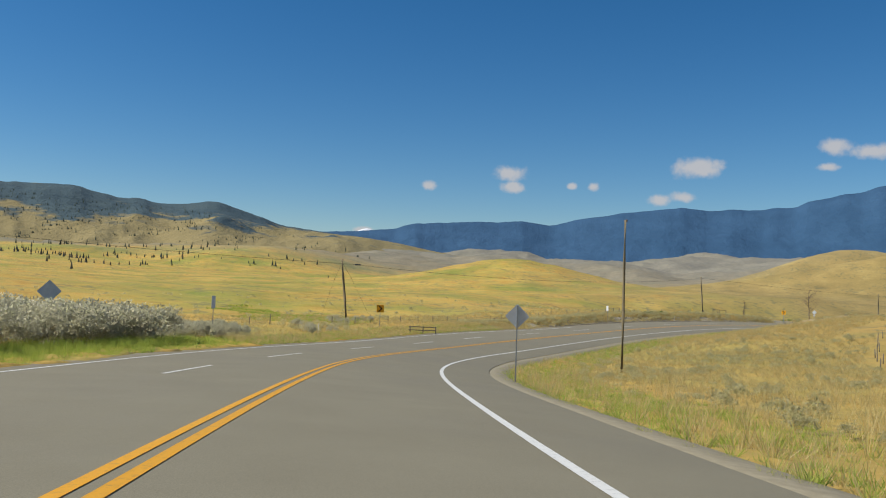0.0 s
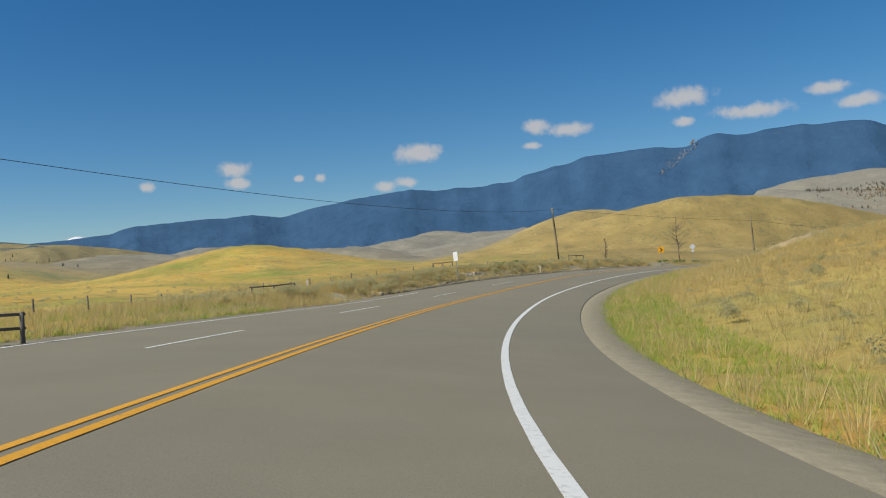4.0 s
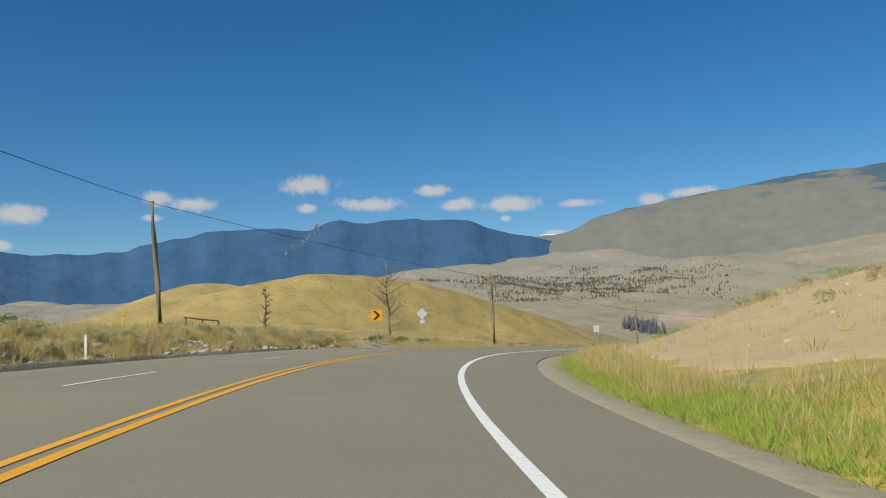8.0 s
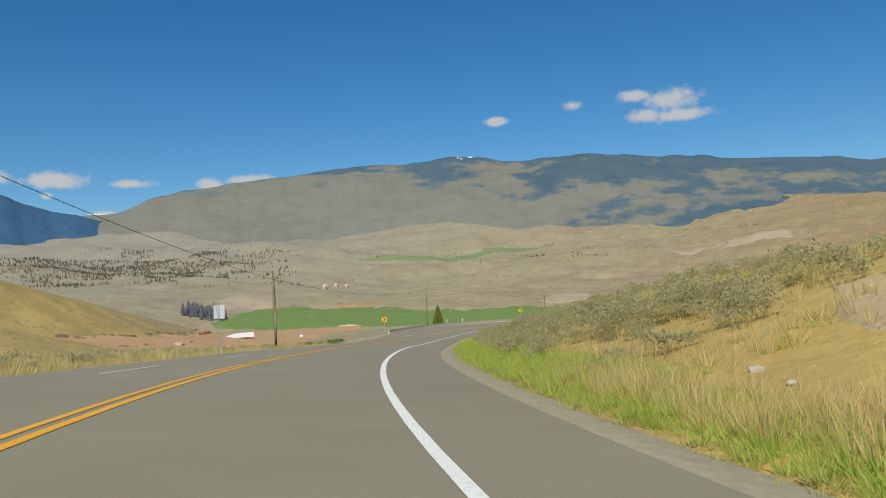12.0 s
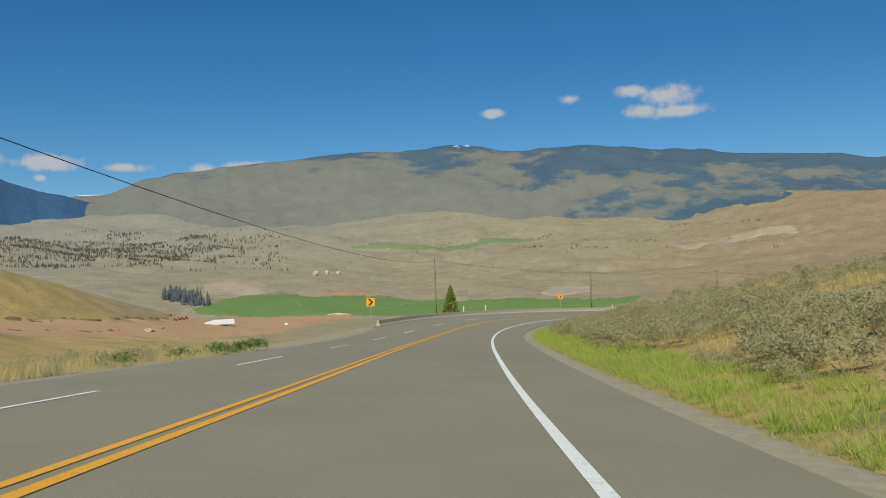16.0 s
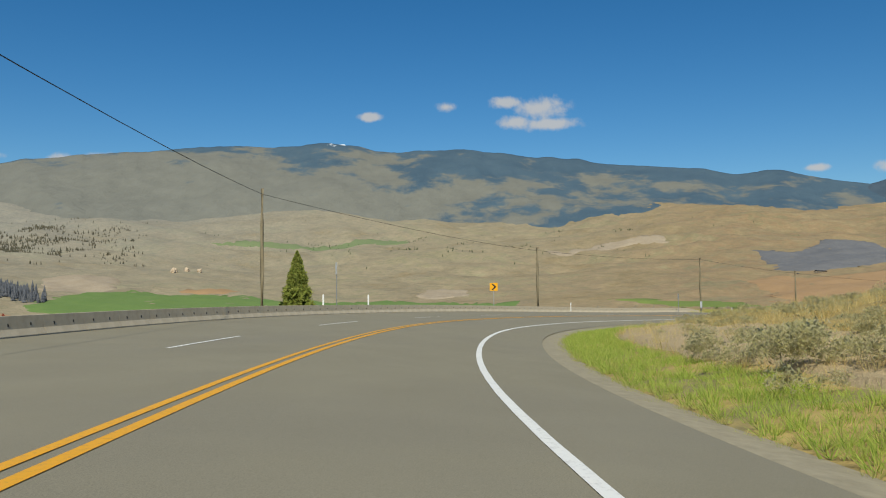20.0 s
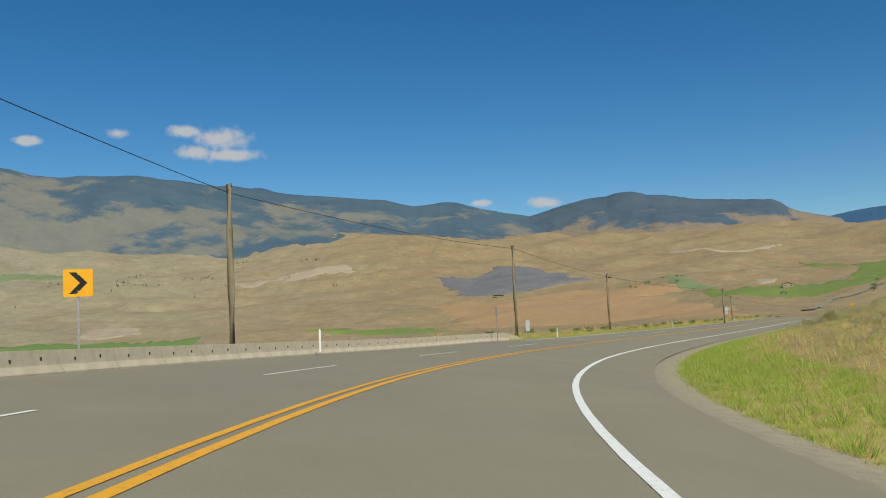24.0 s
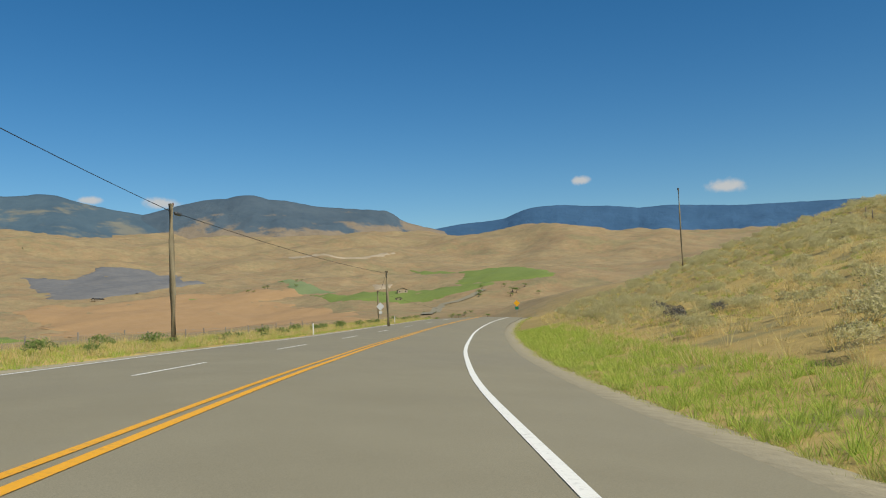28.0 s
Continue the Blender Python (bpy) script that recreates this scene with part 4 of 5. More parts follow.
def cover_mat(name, a, b, scale=0.05, bump=0.4):
    n = Nodes(name, 0.95)
    f1, f2 = n.noise(scale, 6, 0.7), n.noise(scale * 9, 5, 0.7)
    n.color(n.mix(0.35, n.ramp(f1, [(0.3, a), (0.7, b)]), n.ramp(f2, [(0.3, tuple(0.7 * v for v in a)), (0.7, b)])))
    n.bump(f2, bump, 0.3)
    return n.m


M_HAY = cover_mat("irrigated_green_field", (0.12, 0.195, 0.05), (0.165, 0.235, 0.065))
M_PASTURE = cover_mat("yellow_green_pasture", (0.17, 0.22, 0.06), (0.24, 0.25, 0.08))
M_EARTH = cover_mat("bare_brown_earth", (0.38, 0.235, 0.115), (0.47, 0.3, 0.16))
M_PALEHEAP = cover_mat("pale_dug_sand", (0.5, 0.37, 0.24), (0.62, 0.5, 0.36), 0.6, 0.6)
M_CLOD = cover_mat("dark_turned_earth", (0.2, 0.12, 0.065), (0.29, 0.18, 0.1), 0.5, 0.9)
M_CLAY = cover_mat("pale_clay_bank", (0.3, 0.235, 0.155), (0.42, 0.34, 0.24), 0.03, 1.0)
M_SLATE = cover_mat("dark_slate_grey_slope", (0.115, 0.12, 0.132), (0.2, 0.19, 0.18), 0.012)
M_SCAR = cover_mat("orange_bare_soil", (0.32, 0.2, 0.095), (0.39, 0.25, 0.13))
M_LUCERNE = cover_mat("bright_green_crop", (0.14, 0.19, 0.045), (0.19, 0.235, 0.06), 0.02)
M_TEAL = cover_mat("dull_green_hay", (0.16, 0.205, 0.09), (0.2, 0.235, 0.11), 0.03)
M_SNOW = simple("old_snow", (0.8, 0.82, 0.86), (0.9, 0.9, 0.92), 0.05, 0.8, 0, 0.0)


def plot(name, corners, mat, label, up=0.9, ragged=5.0, cell=18.0, seed=1):
    """A field with the given corners draped over the ground, its edges slightly uneven."""
    rim = []
    for k, (x0, y0) in enumerate(corners):
        x1, y1 = corners[(k + 1) % len(corners)]
        m = max(1, int(math.hypot(x1 - x0, y1 - y0) / cell))
        for i in range(m):
            x, y = x0 + (x1 - x0) * i / m, y0 + (y1 - y0) * i / m
            rim.append((x + ragged * noise.noise((x * 0.03, y * 0.03, seed)), y + ragged * noise.noise((x * 0.03, y * 0.03, seed + 9))))
    xs, ys = [p[0] for p in rim], [p[1] for p in rim]
    inner = [(x, y) for x in np.arange(min(xs), max(xs), cell) for y in np.arange(min(ys), max(ys), cell)]
    flat = [Vector(p) for p in rim + inner]
    v, _, f, ov, _, _ = delaunay_2d_cdt(flat, [], [list(range(len(rim)))], 1, 0.01)
    z = land([p.x for p in v], [p.y for p in v]) + up
    for k, src in enumerate(ov):
        if any(q < len(rim) for q in src):
            z[k] -= up + 1.0
    ob = mesh_obj(name, [(p.x, p.y, h) for p, h in zip(v, z)], [list(q) for q in f], mat)
    if ob.data.polygons[0].normal.z < 0:
        ob.data.flip_normals()
    return tagged(ob, label, "field", kind="structure")


plot("field_1", [(1111, 1182), (1254, 1224), (1401, 1219), (1476, 1134), (1493, 1013), (1469, 900), (1498, 796), (1521, 684), (1523, 563), (1448, 547), (1376, 641), (1314, 725), (1234, 871), (1175, 1009), (1085, 1101)], M_HAY, "long bright green irrigated field on the valley floor", seed=2)
plot("field_3", [(2352, 1678), (2521, 1535), (2827, 1312), (2840, 1216), (2761, 1189), (2679, 1332), (2438, 1530), (2346, 1654)], M_TEAL, "thin green strip on the valley side", 1.4, seed=5)
plot("field_6", [(1872, 215), (1814, 100), (1815, -29), (1743, -177), (1672, -228), (1616, -170), (1424, -181), (975, -24), (1039, 33), (1396, 59), (1445, 175)], M_SCAR, "orange-brown bare slope on the valley floor", 0.8, 40.0, 14.0, seed=8)
plot("field_2", [(440, 740), (480, 785), (522, 801), (584, 809), (634, 815), (727, 844), (900, 1000), (1087, 1087), (1153, 1035), (1203, 967), (1247, 953), (1143, 898), (785, 757), (716, 754), (633, 752), (530, 726), (454, 707), (400, 690)], M_EARTH, "bare orange-brown earth beside the valley field", 0.9, 12.0, seed=3)
plot("field_4", [(1546, 450), (1541, 352), (1529, 254), (1413, 169), (1443, 227), (1492, 350)], M_LUCERNE, "green strip below the barrier", 1.0, seed=6)
plot("field_7", [(2010, -264), (1713, -270), (1577, -279), (1678, -215)], M_TEAL, "dull green hay field among brown slopes", 1.2, seed=9)
plot("field_8", [(1668, -232), (1490, -217), (1407, -268), (1360, -326), (1351, -389), (1347, -426), (1443, -387), (1515, -325), (1573, -253)], M_LUCERNE, "bright green irrigated field on the valley floor", 1.2, seed=10)
plot("field_9", [(1347, -426), (1283, -481), (1371, -508), (1869, -718), (2226, -709), (2146, -698), (1502, -445), (1443, -387)], M_LUCERNE, "bright green crop strip running down the valley", 1.2, seed=11)
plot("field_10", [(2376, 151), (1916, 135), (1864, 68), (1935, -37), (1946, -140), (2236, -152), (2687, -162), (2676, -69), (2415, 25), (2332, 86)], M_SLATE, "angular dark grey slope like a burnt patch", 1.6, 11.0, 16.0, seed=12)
plot("field_11", [(1474, 1178), (1562, 1143), (1539, 1080), (1484, 1094), (1458, 1160)], M_SCAR, "orange-brown bare strip above the green field", 1.4, seed=13)
plot("field_12", [(1811, -32), (1691, -132), (1678, -147), (1733, -51)], M_PASTURE, "yellow stubble strip on the brown slope", seed=14)
plot("clay_bank_3", [(1843, -795), (1753, -794), (1715, -836), (1680, -807), (1728, -774), (1809, -763)], M_CLAY, "pale cliffs at the foot of far hills", 1.8, 14.0, 12, seed=53)
plot("clay_bank_5", [(2706, -566), (2512, -631), (2499, -830), (2477, -827), (2473, -631), (2586, -547)], M_CLAY, "long pale bare bench under the far mountain", 1.8, 14.0, 14, seed=53)

plot("clay_bank_1", [(2662, 723), (2562, 643), (2732, 586), (2747, 490), (2754, 380), (2694, 363), (2678, 501), (2510, 620), (2567, 690)], M_CLAY, "pale eroded clay cliffs across the valley", 1.8, 14.0, 16, seed=45)
plot("clay_bank_2", [(1410, 1422), (1491, 1425), (1571, 1374), (1404, 1252), (1287, 1252), (1250, 1274)], M_CLAY, "pale eroded slope beside a dark grove", 1.8, 14.0, 14, seed=41)
plot("clay_bank_4", [(1597, 767), (1800, 784), (1679, 693), (1598, 666), (1557, 738)], M_CLAY, "pale eroded wash above the green field", 1.8, 14.0, 10, seed=43)
plot("clay_bank_6", [(1578, -316), (1554, -345), (1533, -324), (1546, -304)], M_CLAY, "pale bare yard beside the valley field", 1.6, 6.0, 8, seed=57)
plot("clay_bank_7", [(1803, -748), (1756, -774), (1655, -783), (1680, -745), (1760, -732)], M_CLAY, "pale gravel pit below the far hill", 1.8, 10.0, 12, seed=58)
DITCH = [(505, 786), (571, 799), (621, 807), (722, 837), (900, 994), (1060, 1064), (1130, 1020)]
plot("field_13", DITCH + [(x - 3, y + 6) for x, y in DITCH[::-1]], M_CLOD, "dark turned-up earth along a ditch", 1.6, 2.5, 9.0, seed=61)
plot("field_14", [(470, 742), (520, 752), (590, 770), (640, 782), (636, 788), (585, 776), (515, 759), (468, 749)], M_CLOD, "dark wheel ruts in the bare earth", 1.6, 2.5, 9.0, seed=62)
# the highway seen again far down the valley
FAR_ROAD = [(963, -70), (1093, -155), (1314, -290), (1311, -310), (1315, -342), (1331, -372)]
fr = []
for k in range(60):
    u = k / 59 * (len(FAR_ROAD) - 1)
    i = min(len(FAR_ROAD) - 2, int(u))
    (x0, y0), (x1, y1) = FAR_ROAD[i], FAR_ROAD[i + 1]
    x, y, l = x0 + (x1 - x0) * (u - i), y0 + (y1 - y0) * (u - i), math.hypot(x1 - x0, y1 - y0)
    for o in (-5.5, 5.5):
        fr.append((x + o * (y1 - y0) / l, y - o * (x1 - x0) / l))
fr = np.array(fr)
tagged(mesh_obj("road_far", np.c_[fr, land(fr[:, 0], fr[:, 1]) + 1.0], grid_faces(60, 2)[:, ::-1], M_ASPHALT), "pale far stretch of the highway in the valley", "road", kind="structure")


# ---- plants ----
def leaf_mat(name, cols, rough=0.8, up=0.7, through_=0.35):
    """Leaves: colour by piece, light passing through, normals eased upward as in a dense stand."""
    n = Nodes(name, rough)
    step = 1.0 / max(1, len(cols) - 1)
    c = n.ramp(n.island(), [(i * step, q) for i, q in enumerate(cols)])
    n.color(c)
    geo = n.t.nodes.new("ShaderNodeNewGeometry")
    mx = n.t.nodes.new("ShaderNodeVectorMath")
    mx.operation = "MULTIPLY_ADD"
    n.link(geo.outputs["Normal"], mx.inputs[0])
    mx.inputs[1].default_value = (1 - up,) * 3
    mx.inputs[2].default_value = (0, 0, up)
    n.link(mx.outputs[0], n.b.inputs["Normal"])
    tr = n.t.nodes.new("ShaderNodeBsdfTranslucent")
    n.link(c, tr.inputs["Color"])
    sh = n.t.nodes.new("ShaderNodeMixShader")
    sh.inputs[0].default_value = through_
    n.link(n.b.outputs[0], sh.inputs[1])
    n.link(tr.outputs[0], sh.inputs[2])
    n.link(sh.outputs[0], n.t.nodes["Material Output"].inputs["Surface"])
    return n.m


M_DRYGRASS = leaf_mat("dry_grass_blades", [(0.6, 0.43, 0.16), (0.72, 0.56, 0.25), (0.5, 0.42, 0.15), (0.76, 0.63, 0.33)], 0.8, 0.15, 0.5)
M_GREENGRASS = leaf_mat("green_verge_grass", [(0.3, 0.42, 0.06), (0.42, 0.52, 0.09), (0.55, 0.56, 0.13), (0.27, 0.38, 0.06)], 0.8, 0.15, 0.5)
M_SAGE = leaf_mat("sagebrush_leaves", [(0.55, 0.51, 0.24), (0.65, 0.59, 0.34), (0.6, 0.56, 0.25), (0.72, 0.65, 0.42)], 0.8, 0.85, 0.6)
M_PALESAGE = leaf_mat("pale_sagebrush_leaves", [(0.5, 0.47, 0.31), (0.6, 0.56, 0.41), (0.54, 0.53, 0.32), (0.64, 0.6, 0.47)], 0.8, 0.82, 0.55)
M_EDGE = leaf_mat("short_edge_grass", [(0.4, 0.4, 0.1), (0.55, 0.47, 0.17), (0.36, 0.42, 0.09), (0.6, 0.52, 0.22)], 0.8, 0.15, 0.5)
M_DARKBUSH = leaf_mat("dead_dark_brush", [(0.1, 0.09, 0.085), (0.16, 0.14, 0.12), (0.13, 0.14, 0.1)], 0.85, 0.2, 0.2)
M_SHRUB = leaf_mat("green_shrub_leaves", [(0.11, 0.17, 0.045), (0.18, 0.25, 0.06), (0.25, 0.28, 0.09)])
M_CONIFER = leaf_mat("conifer_needles", [(0.05, 0.075, 0.04), (0.08, 0.11, 0.05), (0.11, 0.135, 0.06)], 0.8, 0.4)
M_DRYCON = leaf_mat("sunlit_far_conifers", [(0.1, 0.105, 0.075), (0.15, 0.14, 0.09), (0.2, 0.155, 0.1)], 0.8, 0.4)
M_RUST = leaf_mat("orange_tree_leaves", [(0.26, 0.15, 0.07), (0.36, 0.21, 0.1), (0.22, 0.16, 0.09)], 0.8, 0.5)
M_WOODCON = leaf_mat("hillside_conifer_needles", [(0.06, 0.09, 0.065), (0.09, 0.12, 0.08), (0.13, 0.145, 0.095)], 0.8, 0.5)
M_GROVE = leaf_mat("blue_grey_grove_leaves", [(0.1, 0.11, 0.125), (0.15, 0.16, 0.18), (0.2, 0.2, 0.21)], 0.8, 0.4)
M_NEARCON = leaf_mat("sunlit_conifer_needles", [(0.17, 0.21, 0.035), (0.27, 0.3, 0.055), (0.36, 0.36, 0.09)], 0.8, 0.35)
rng = np.random.RandomState(7)


def tuft(n=20, h=0.36, spread_=0.2, w=0.009):
    v = []
    for _ in range(n):
        a, r, b = rng.uniform(0, 6.283), rng.uniform(0, 0.16), rng.uniform(0, 6.283)
        x, y = r * math.cos(a), r * math.sin(a)
        hh, o = h * rng.uniform(0.45, 1.1), spread_ * rng.uniform(0.4, 1.7)
        dx, dy = w * math.cos(b), w * math.sin(b)
        v += [(x - dx, y - dy, -0.03), (x + dx, y + dy, -0.03), (x + o * math.cos(a), y + o * math.sin(a), hh)]
    return np.array(v)


def bush(n=300, w=0.55, h=0.6, leaf=0.06, lift=0.04):
    v = []
    lobes = [(rng.uniform(-0.5, 0.5) * w, rng.uniform(-0.5, 0.5) * w, rng.uniform(0.35, 0.7) * h, rng.uniform(0.35, 0.55)) for _ in range(6)]
    for _ in range(n):
        lx, ly, lz, lr = lobes[rng.randint(6)]
        d = rng.normal(size=3)
        d /= np.linalg.norm(d)
        d[2] = abs(d[2]) if rng.rand() < 0.8 else d[2]
        p = np.array([lx, ly, lz]) + d * lr * np.array([w, w, h * 0.9]) * rng.uniform(0.6, 1.0)
        p[2] = max(p[2], lift)
        a, b = rng.normal(size=3), rng.normal(size=3)
        a, b = a / np.linalg.norm(a) * leaf * rng.uniform(0.6, 1.5), b / np.linalg.norm(b) * leaf * 0.6
        v += [p - a - b * 0.3, p + b, p + a]
    return np.array(v)


def scatter(name, places, shapes, mat, label, category, scale=(0.7, 1.3)):
    """Many small plants in one mesh: triangles of a few shapes, each turned, sized and set on the ground."""
    places = np.asarray(places)
    z = places[:, 2] if places.shape[1] == 3 else land(places[:, 0], places[:, 1])
    out = []
    for i, (x, y) in enumerate(places[:, :2]):
        sh = shapes[i % len(shapes)]
        a, s = rng.uniform(0, 6.283), rng.uniform(*scale)
        c, n = math.cos(a) * s, math.sin(a) * s
        q = np.empty_like(sh)
        q[:, 0] = sh[:, 0] * c - sh[:, 1] * n + x
        q[:, 1] = sh[:, 0] * n + sh[:, 1] * c + y
        q[:, 2] = sh[:, 2] * s + z[i]
        out.append(q)
    v = np.concatenate(out).astype(np.float32)
    me = bpy.data.meshes.new(name)
    nt = len(v) // 3
    me.vertices.add(len(v))
    me.vertices.foreach_set("co", v.ravel())
    me.loops.add(len(v))
    me.loops.foreach_set("vertex_index", np.arange(len(v), dtype=np.int32))
    me.polygons.add(nt)
    me.polygons.foreach_set("loop_start", np.arange(0, len(v), 3, dtype=np.int32))
    me.polygons.foreach_set("loop_total", np.full(nt, 3, np.int32))
    me.materials.append(mat)
    me.update(calc_edges=True)
    return tagged(new(name, me), label, category, kind="stuff")


def band(t0, t1, l0, l1, n, clump=0.0):
    """Random places beside the road between two times of the drive and two lateral distances."""
    s0, s1 = S_OF(t0), S_OF(t1)
    out, tries = [], 0
    while len(out) < n and tries < n * 6:
        tries += 1
        s, la = rng.uniform(s0, s1), rng.uniform(l0, l1)
        x, y, _ = road_at(s, la)
        if clump and wave(x, y, 14, 31) + 0.6 * wave(x, y, 5, 32) < clump * rng.uniform(0.2, 1.2):
            continue
        if abs(road_near(x, y)[1] - la) > 2.5:
            continue
        out.append((x, y))
    return out


TUFTS = [tuft() for _ in range(8)]
TALL = [tuft(18, 0.55, 0.2, 0.008) for _ in range(6)]
SHORT = [tuft(22, 0.24, 0.16, 0.01) for _ in range(6)]
SAGES = [bush(420, 0.55, 0.6, 0.045) for _ in range(7)]
BIGSAGES = [bush(1000, 0.58, 0.6, 0.032) for _ in range(5)]
SHRUBS = [bush(260, 0.9, 0.9, 0.1) for _ in range(4)]

dry = band(-2, 7, 4.2, 30, 9000) + band(7, 9, 4.6, 26, 3400) + band(9, 13.3, 4.6, 6.0, 1300) + band(9, 13.3, 17, 30, 3000) + band(9, 13.3, 6.0, 17, 350) + band(13, 24, 6.5, 34, 8000) + band(24, 36, 6.5, 60, 13000)
dry += band(28.2, 36, -14, -11.2, 2000) + band(3.0, 7, -14.5, -11.2, 1800) + band(12.3, 18.5, -14, -9.9, 3600) + band(-2, 7, -45, -14.5, 7500) + band(6, 11.5, -18, -13.4, 4000) + band(6.5, 11.9, -15, -12.4, 3600, -0.2) + band(6.5, 11.9, -12.6, -11.7, 500) + band(7, 13, -34, -14.3, 5500) + band(13, 19.5, -26, -14, 4200) + band(25, 36, -40, -14, 4500)
scatter("dry_grass", dry, TUFTS + TALL, M_DRYGRASS, "tufts of dry golden grass along the roadside", "grass", (0.7, 1.7))
verge = band(-1, 1.6, -14.6, -11.2, 1500) + band(1.4, 4.3, -14.6, -11.2, 3400) + band(4.3, 6.4, -14, -11.1, 900) + band(28.2, 36, -14, -11.0, 4600) + band(1.6, 7, -16, -14.2, 700) + band(5, 9, 4.1, 7.5, 1900) + band(8.5, 13, 4.1, 5.8, 2600) + band(13, 24, 4.1, 6.4, 6000) + band(24, 32, 4.1, 8.0, 6500) + band(24, 36, 8, 55, 7500, -0.1) + band(13, 21, 8, 30, 1500, 0.3) + band(27.4, 36, -20, -13, 5200) + band(-1, 5, 4.1, 9, 2600, 0.0)
scatter("green_grass", verge, SHORT + TUFTS[:3], M_GREENGRASS, "fresh green grass on the road verge", "grass", (0.6, 1.35))
scatter("edge_grass", band(-2, 36, 3.5, 4.4, 5200), SHORT, M_EDGE, "short grass creeping over the gravel edge", "grass", (0.45, 0.95))
big_sage = band(13.3, 21.5, 5.8, 12, 240, -0.6) + band(13.3, 21.5, 9, 42, 420, -0.5) + band(25, 34, 11, 50, 260, 0.0) + band(27.5, 36, 8.5, 40, 420, -0.3)
sage = band(6.8, 12, -14.2, -12.4, 260, -0.4) + band(2.4, 5, -26, -14, 150, 0.2) + band(6.3, 10, -18, -13.6, 420, -0.5) + band(10, 13.5, -28, -14.4, 330, -0.1) + band(13.5, 19, -22, -13.4, 420, -0.2) + band(12.3, 18.5, -15, -10.6, 150, 0.0)
sage += band(2, 13, -90, -22, 420, 0.1) + band(-1.5, 7, 8, 34, 480, 0.1) + band(7, 13, 12, 34, 120, 0.3) + band(13.3, 21.5, 5.4, 12, 420, -0.6) + band(13.3, 20.5, 9, 36, 600, -0.4) + band(20.5, 24, 8, 36, 260) + band(24, 34, 9.5, 60, 800, -0.1)
scatter("sagebrush", sage, SAGES, M_SAGE, "grey-green sagebrush clumps on dry ground", "sagebrush", (0.6, 1.45))
THICKET = [bush(1100, 0.6, 0.68, 0.036) for _ in range(5)]
scatter("sagebrush_thicket", band(1.3, 2.7, -24, -14.6, 300, -1.6), THICKET, M_PALESAGE, "tall pale sagebrush thicket beside the meadow", "sagebrush", (2.3, 3.9))
scatter("loose_sagebrush", band(3.05, 4.4, -24, -14.2, 26, 0.3) + band(2.5, 3.5, -22, -15.2, 110) + [(-37.5, 116.6), (-35.6, 115.9), (-34.1, 117.3), (-38.7, 118.1), (-32.8, 118.8), (-36.5, 114.9)], THICKET, M_PALESAGE, "pale sagebrush bushes at the thicket end", "sagebrush", (1.3, 2.4))
meadow = [(x, y) for x, y in rng.uniform((-78, 112), (-34, 174), (9000, 2)) if abs((x + 34) + 0.72 * (y - 112)) < 9 + 7 * wave(x, y, 18, 51)]
scatter("meadow_grass", meadow, SHORT, M_GREENGRASS, "bright green damp grass in the dry meadow", "grass", (0.7, 1.4))
scatter("lush_grass", band(0.6, 2.9, -15.4, -12.2, 1500), TALL, M_GREENGRASS, "lush green grass along the far road edge", "grass", (0.7, 1.4))
scatter("tall_sagebrush", big_sage, BIGSAGES, M_SAGE, "large grey-green sagebrush bushes on the bank", "sagebrush", (1.2, 2.3))
shrubs = [tuple(road_at(S_OF(t), la)[:2]) for t, la in ((18.2, -10.0), (18.28, -10.5), (18.36, -10.1), (18.44, -10.6), (18.5, -10.1), (18.58, -10.3), (18.3, -11.4), (18.7, -11), (18.0, -10.6), (17.7, -10.6), (12.1, -12.4), (12.25, -12.9), (12.4, -12.3), (12.55, -12.7), (12.75, -12.2), (12.9, -12.8), (9.6, -14.8), (9.75, -15.4), (9.9, -14.9), (28.4, -14.5), (28.9, -13.6), (29.2, -13))]
shrubs += [tuple(road_at(S_OF(29.6 + 0.17 * k), -12.7 + 0.5 * math.sin(k * 2.3))[:2]) for k in range(38) if k % 7 != 5]
for x, y in shrubs:
    ob = scatter("shrub", [(x, y)], [SHRUBS[len(bpy.data.objects) % 4]], M_SHRUB, "low dark green shrub at the road edge", "shrub", (0.6, 1.1))
    ob["kind"] = ""
    ob["group"] = "roadside shrubs"
for k, (x, y) in enumerate(((376.8, 241.6), (378.8, 239.8), (375.5, 240.0), (383.0, 236.7))):
    ob = scatter("dark_bush", [(x, y)], [SAGES[k]], M_DARKBUSH, "dead dark brush clump on the hillside", "bush", (1.3, 1.9))
    ob["kind"] = ""


def cone_tree(n=7, h=1.0, w=0.2):
    v = []
    for t in range(n):
        z0, z1 = h * (0.06 + 0.86 * t / n), h * (0.06 + 0.86 * t / n + 0.3)
        r = w * (1 - t / n) * rng.uniform(0.8, 1.15) + 0.012
        k = 6
        a0 = rng.uniform(0, 6)
        for j in range(k):
            a, b = a0 + 6.283 * j / k, a0 + 6.283 * (j + 0.85) / k
            v += [(r * math.cos(a), r * math.sin(a), z0 - 0.03 * rng.rand()), (r * math.cos(b), r * math.sin(b), z0 - 0.03 * rng.rand()), (0, 0, min(z1, h))]
    return np.array(v)


CONES = [cone_tree() for _ in range(5)]


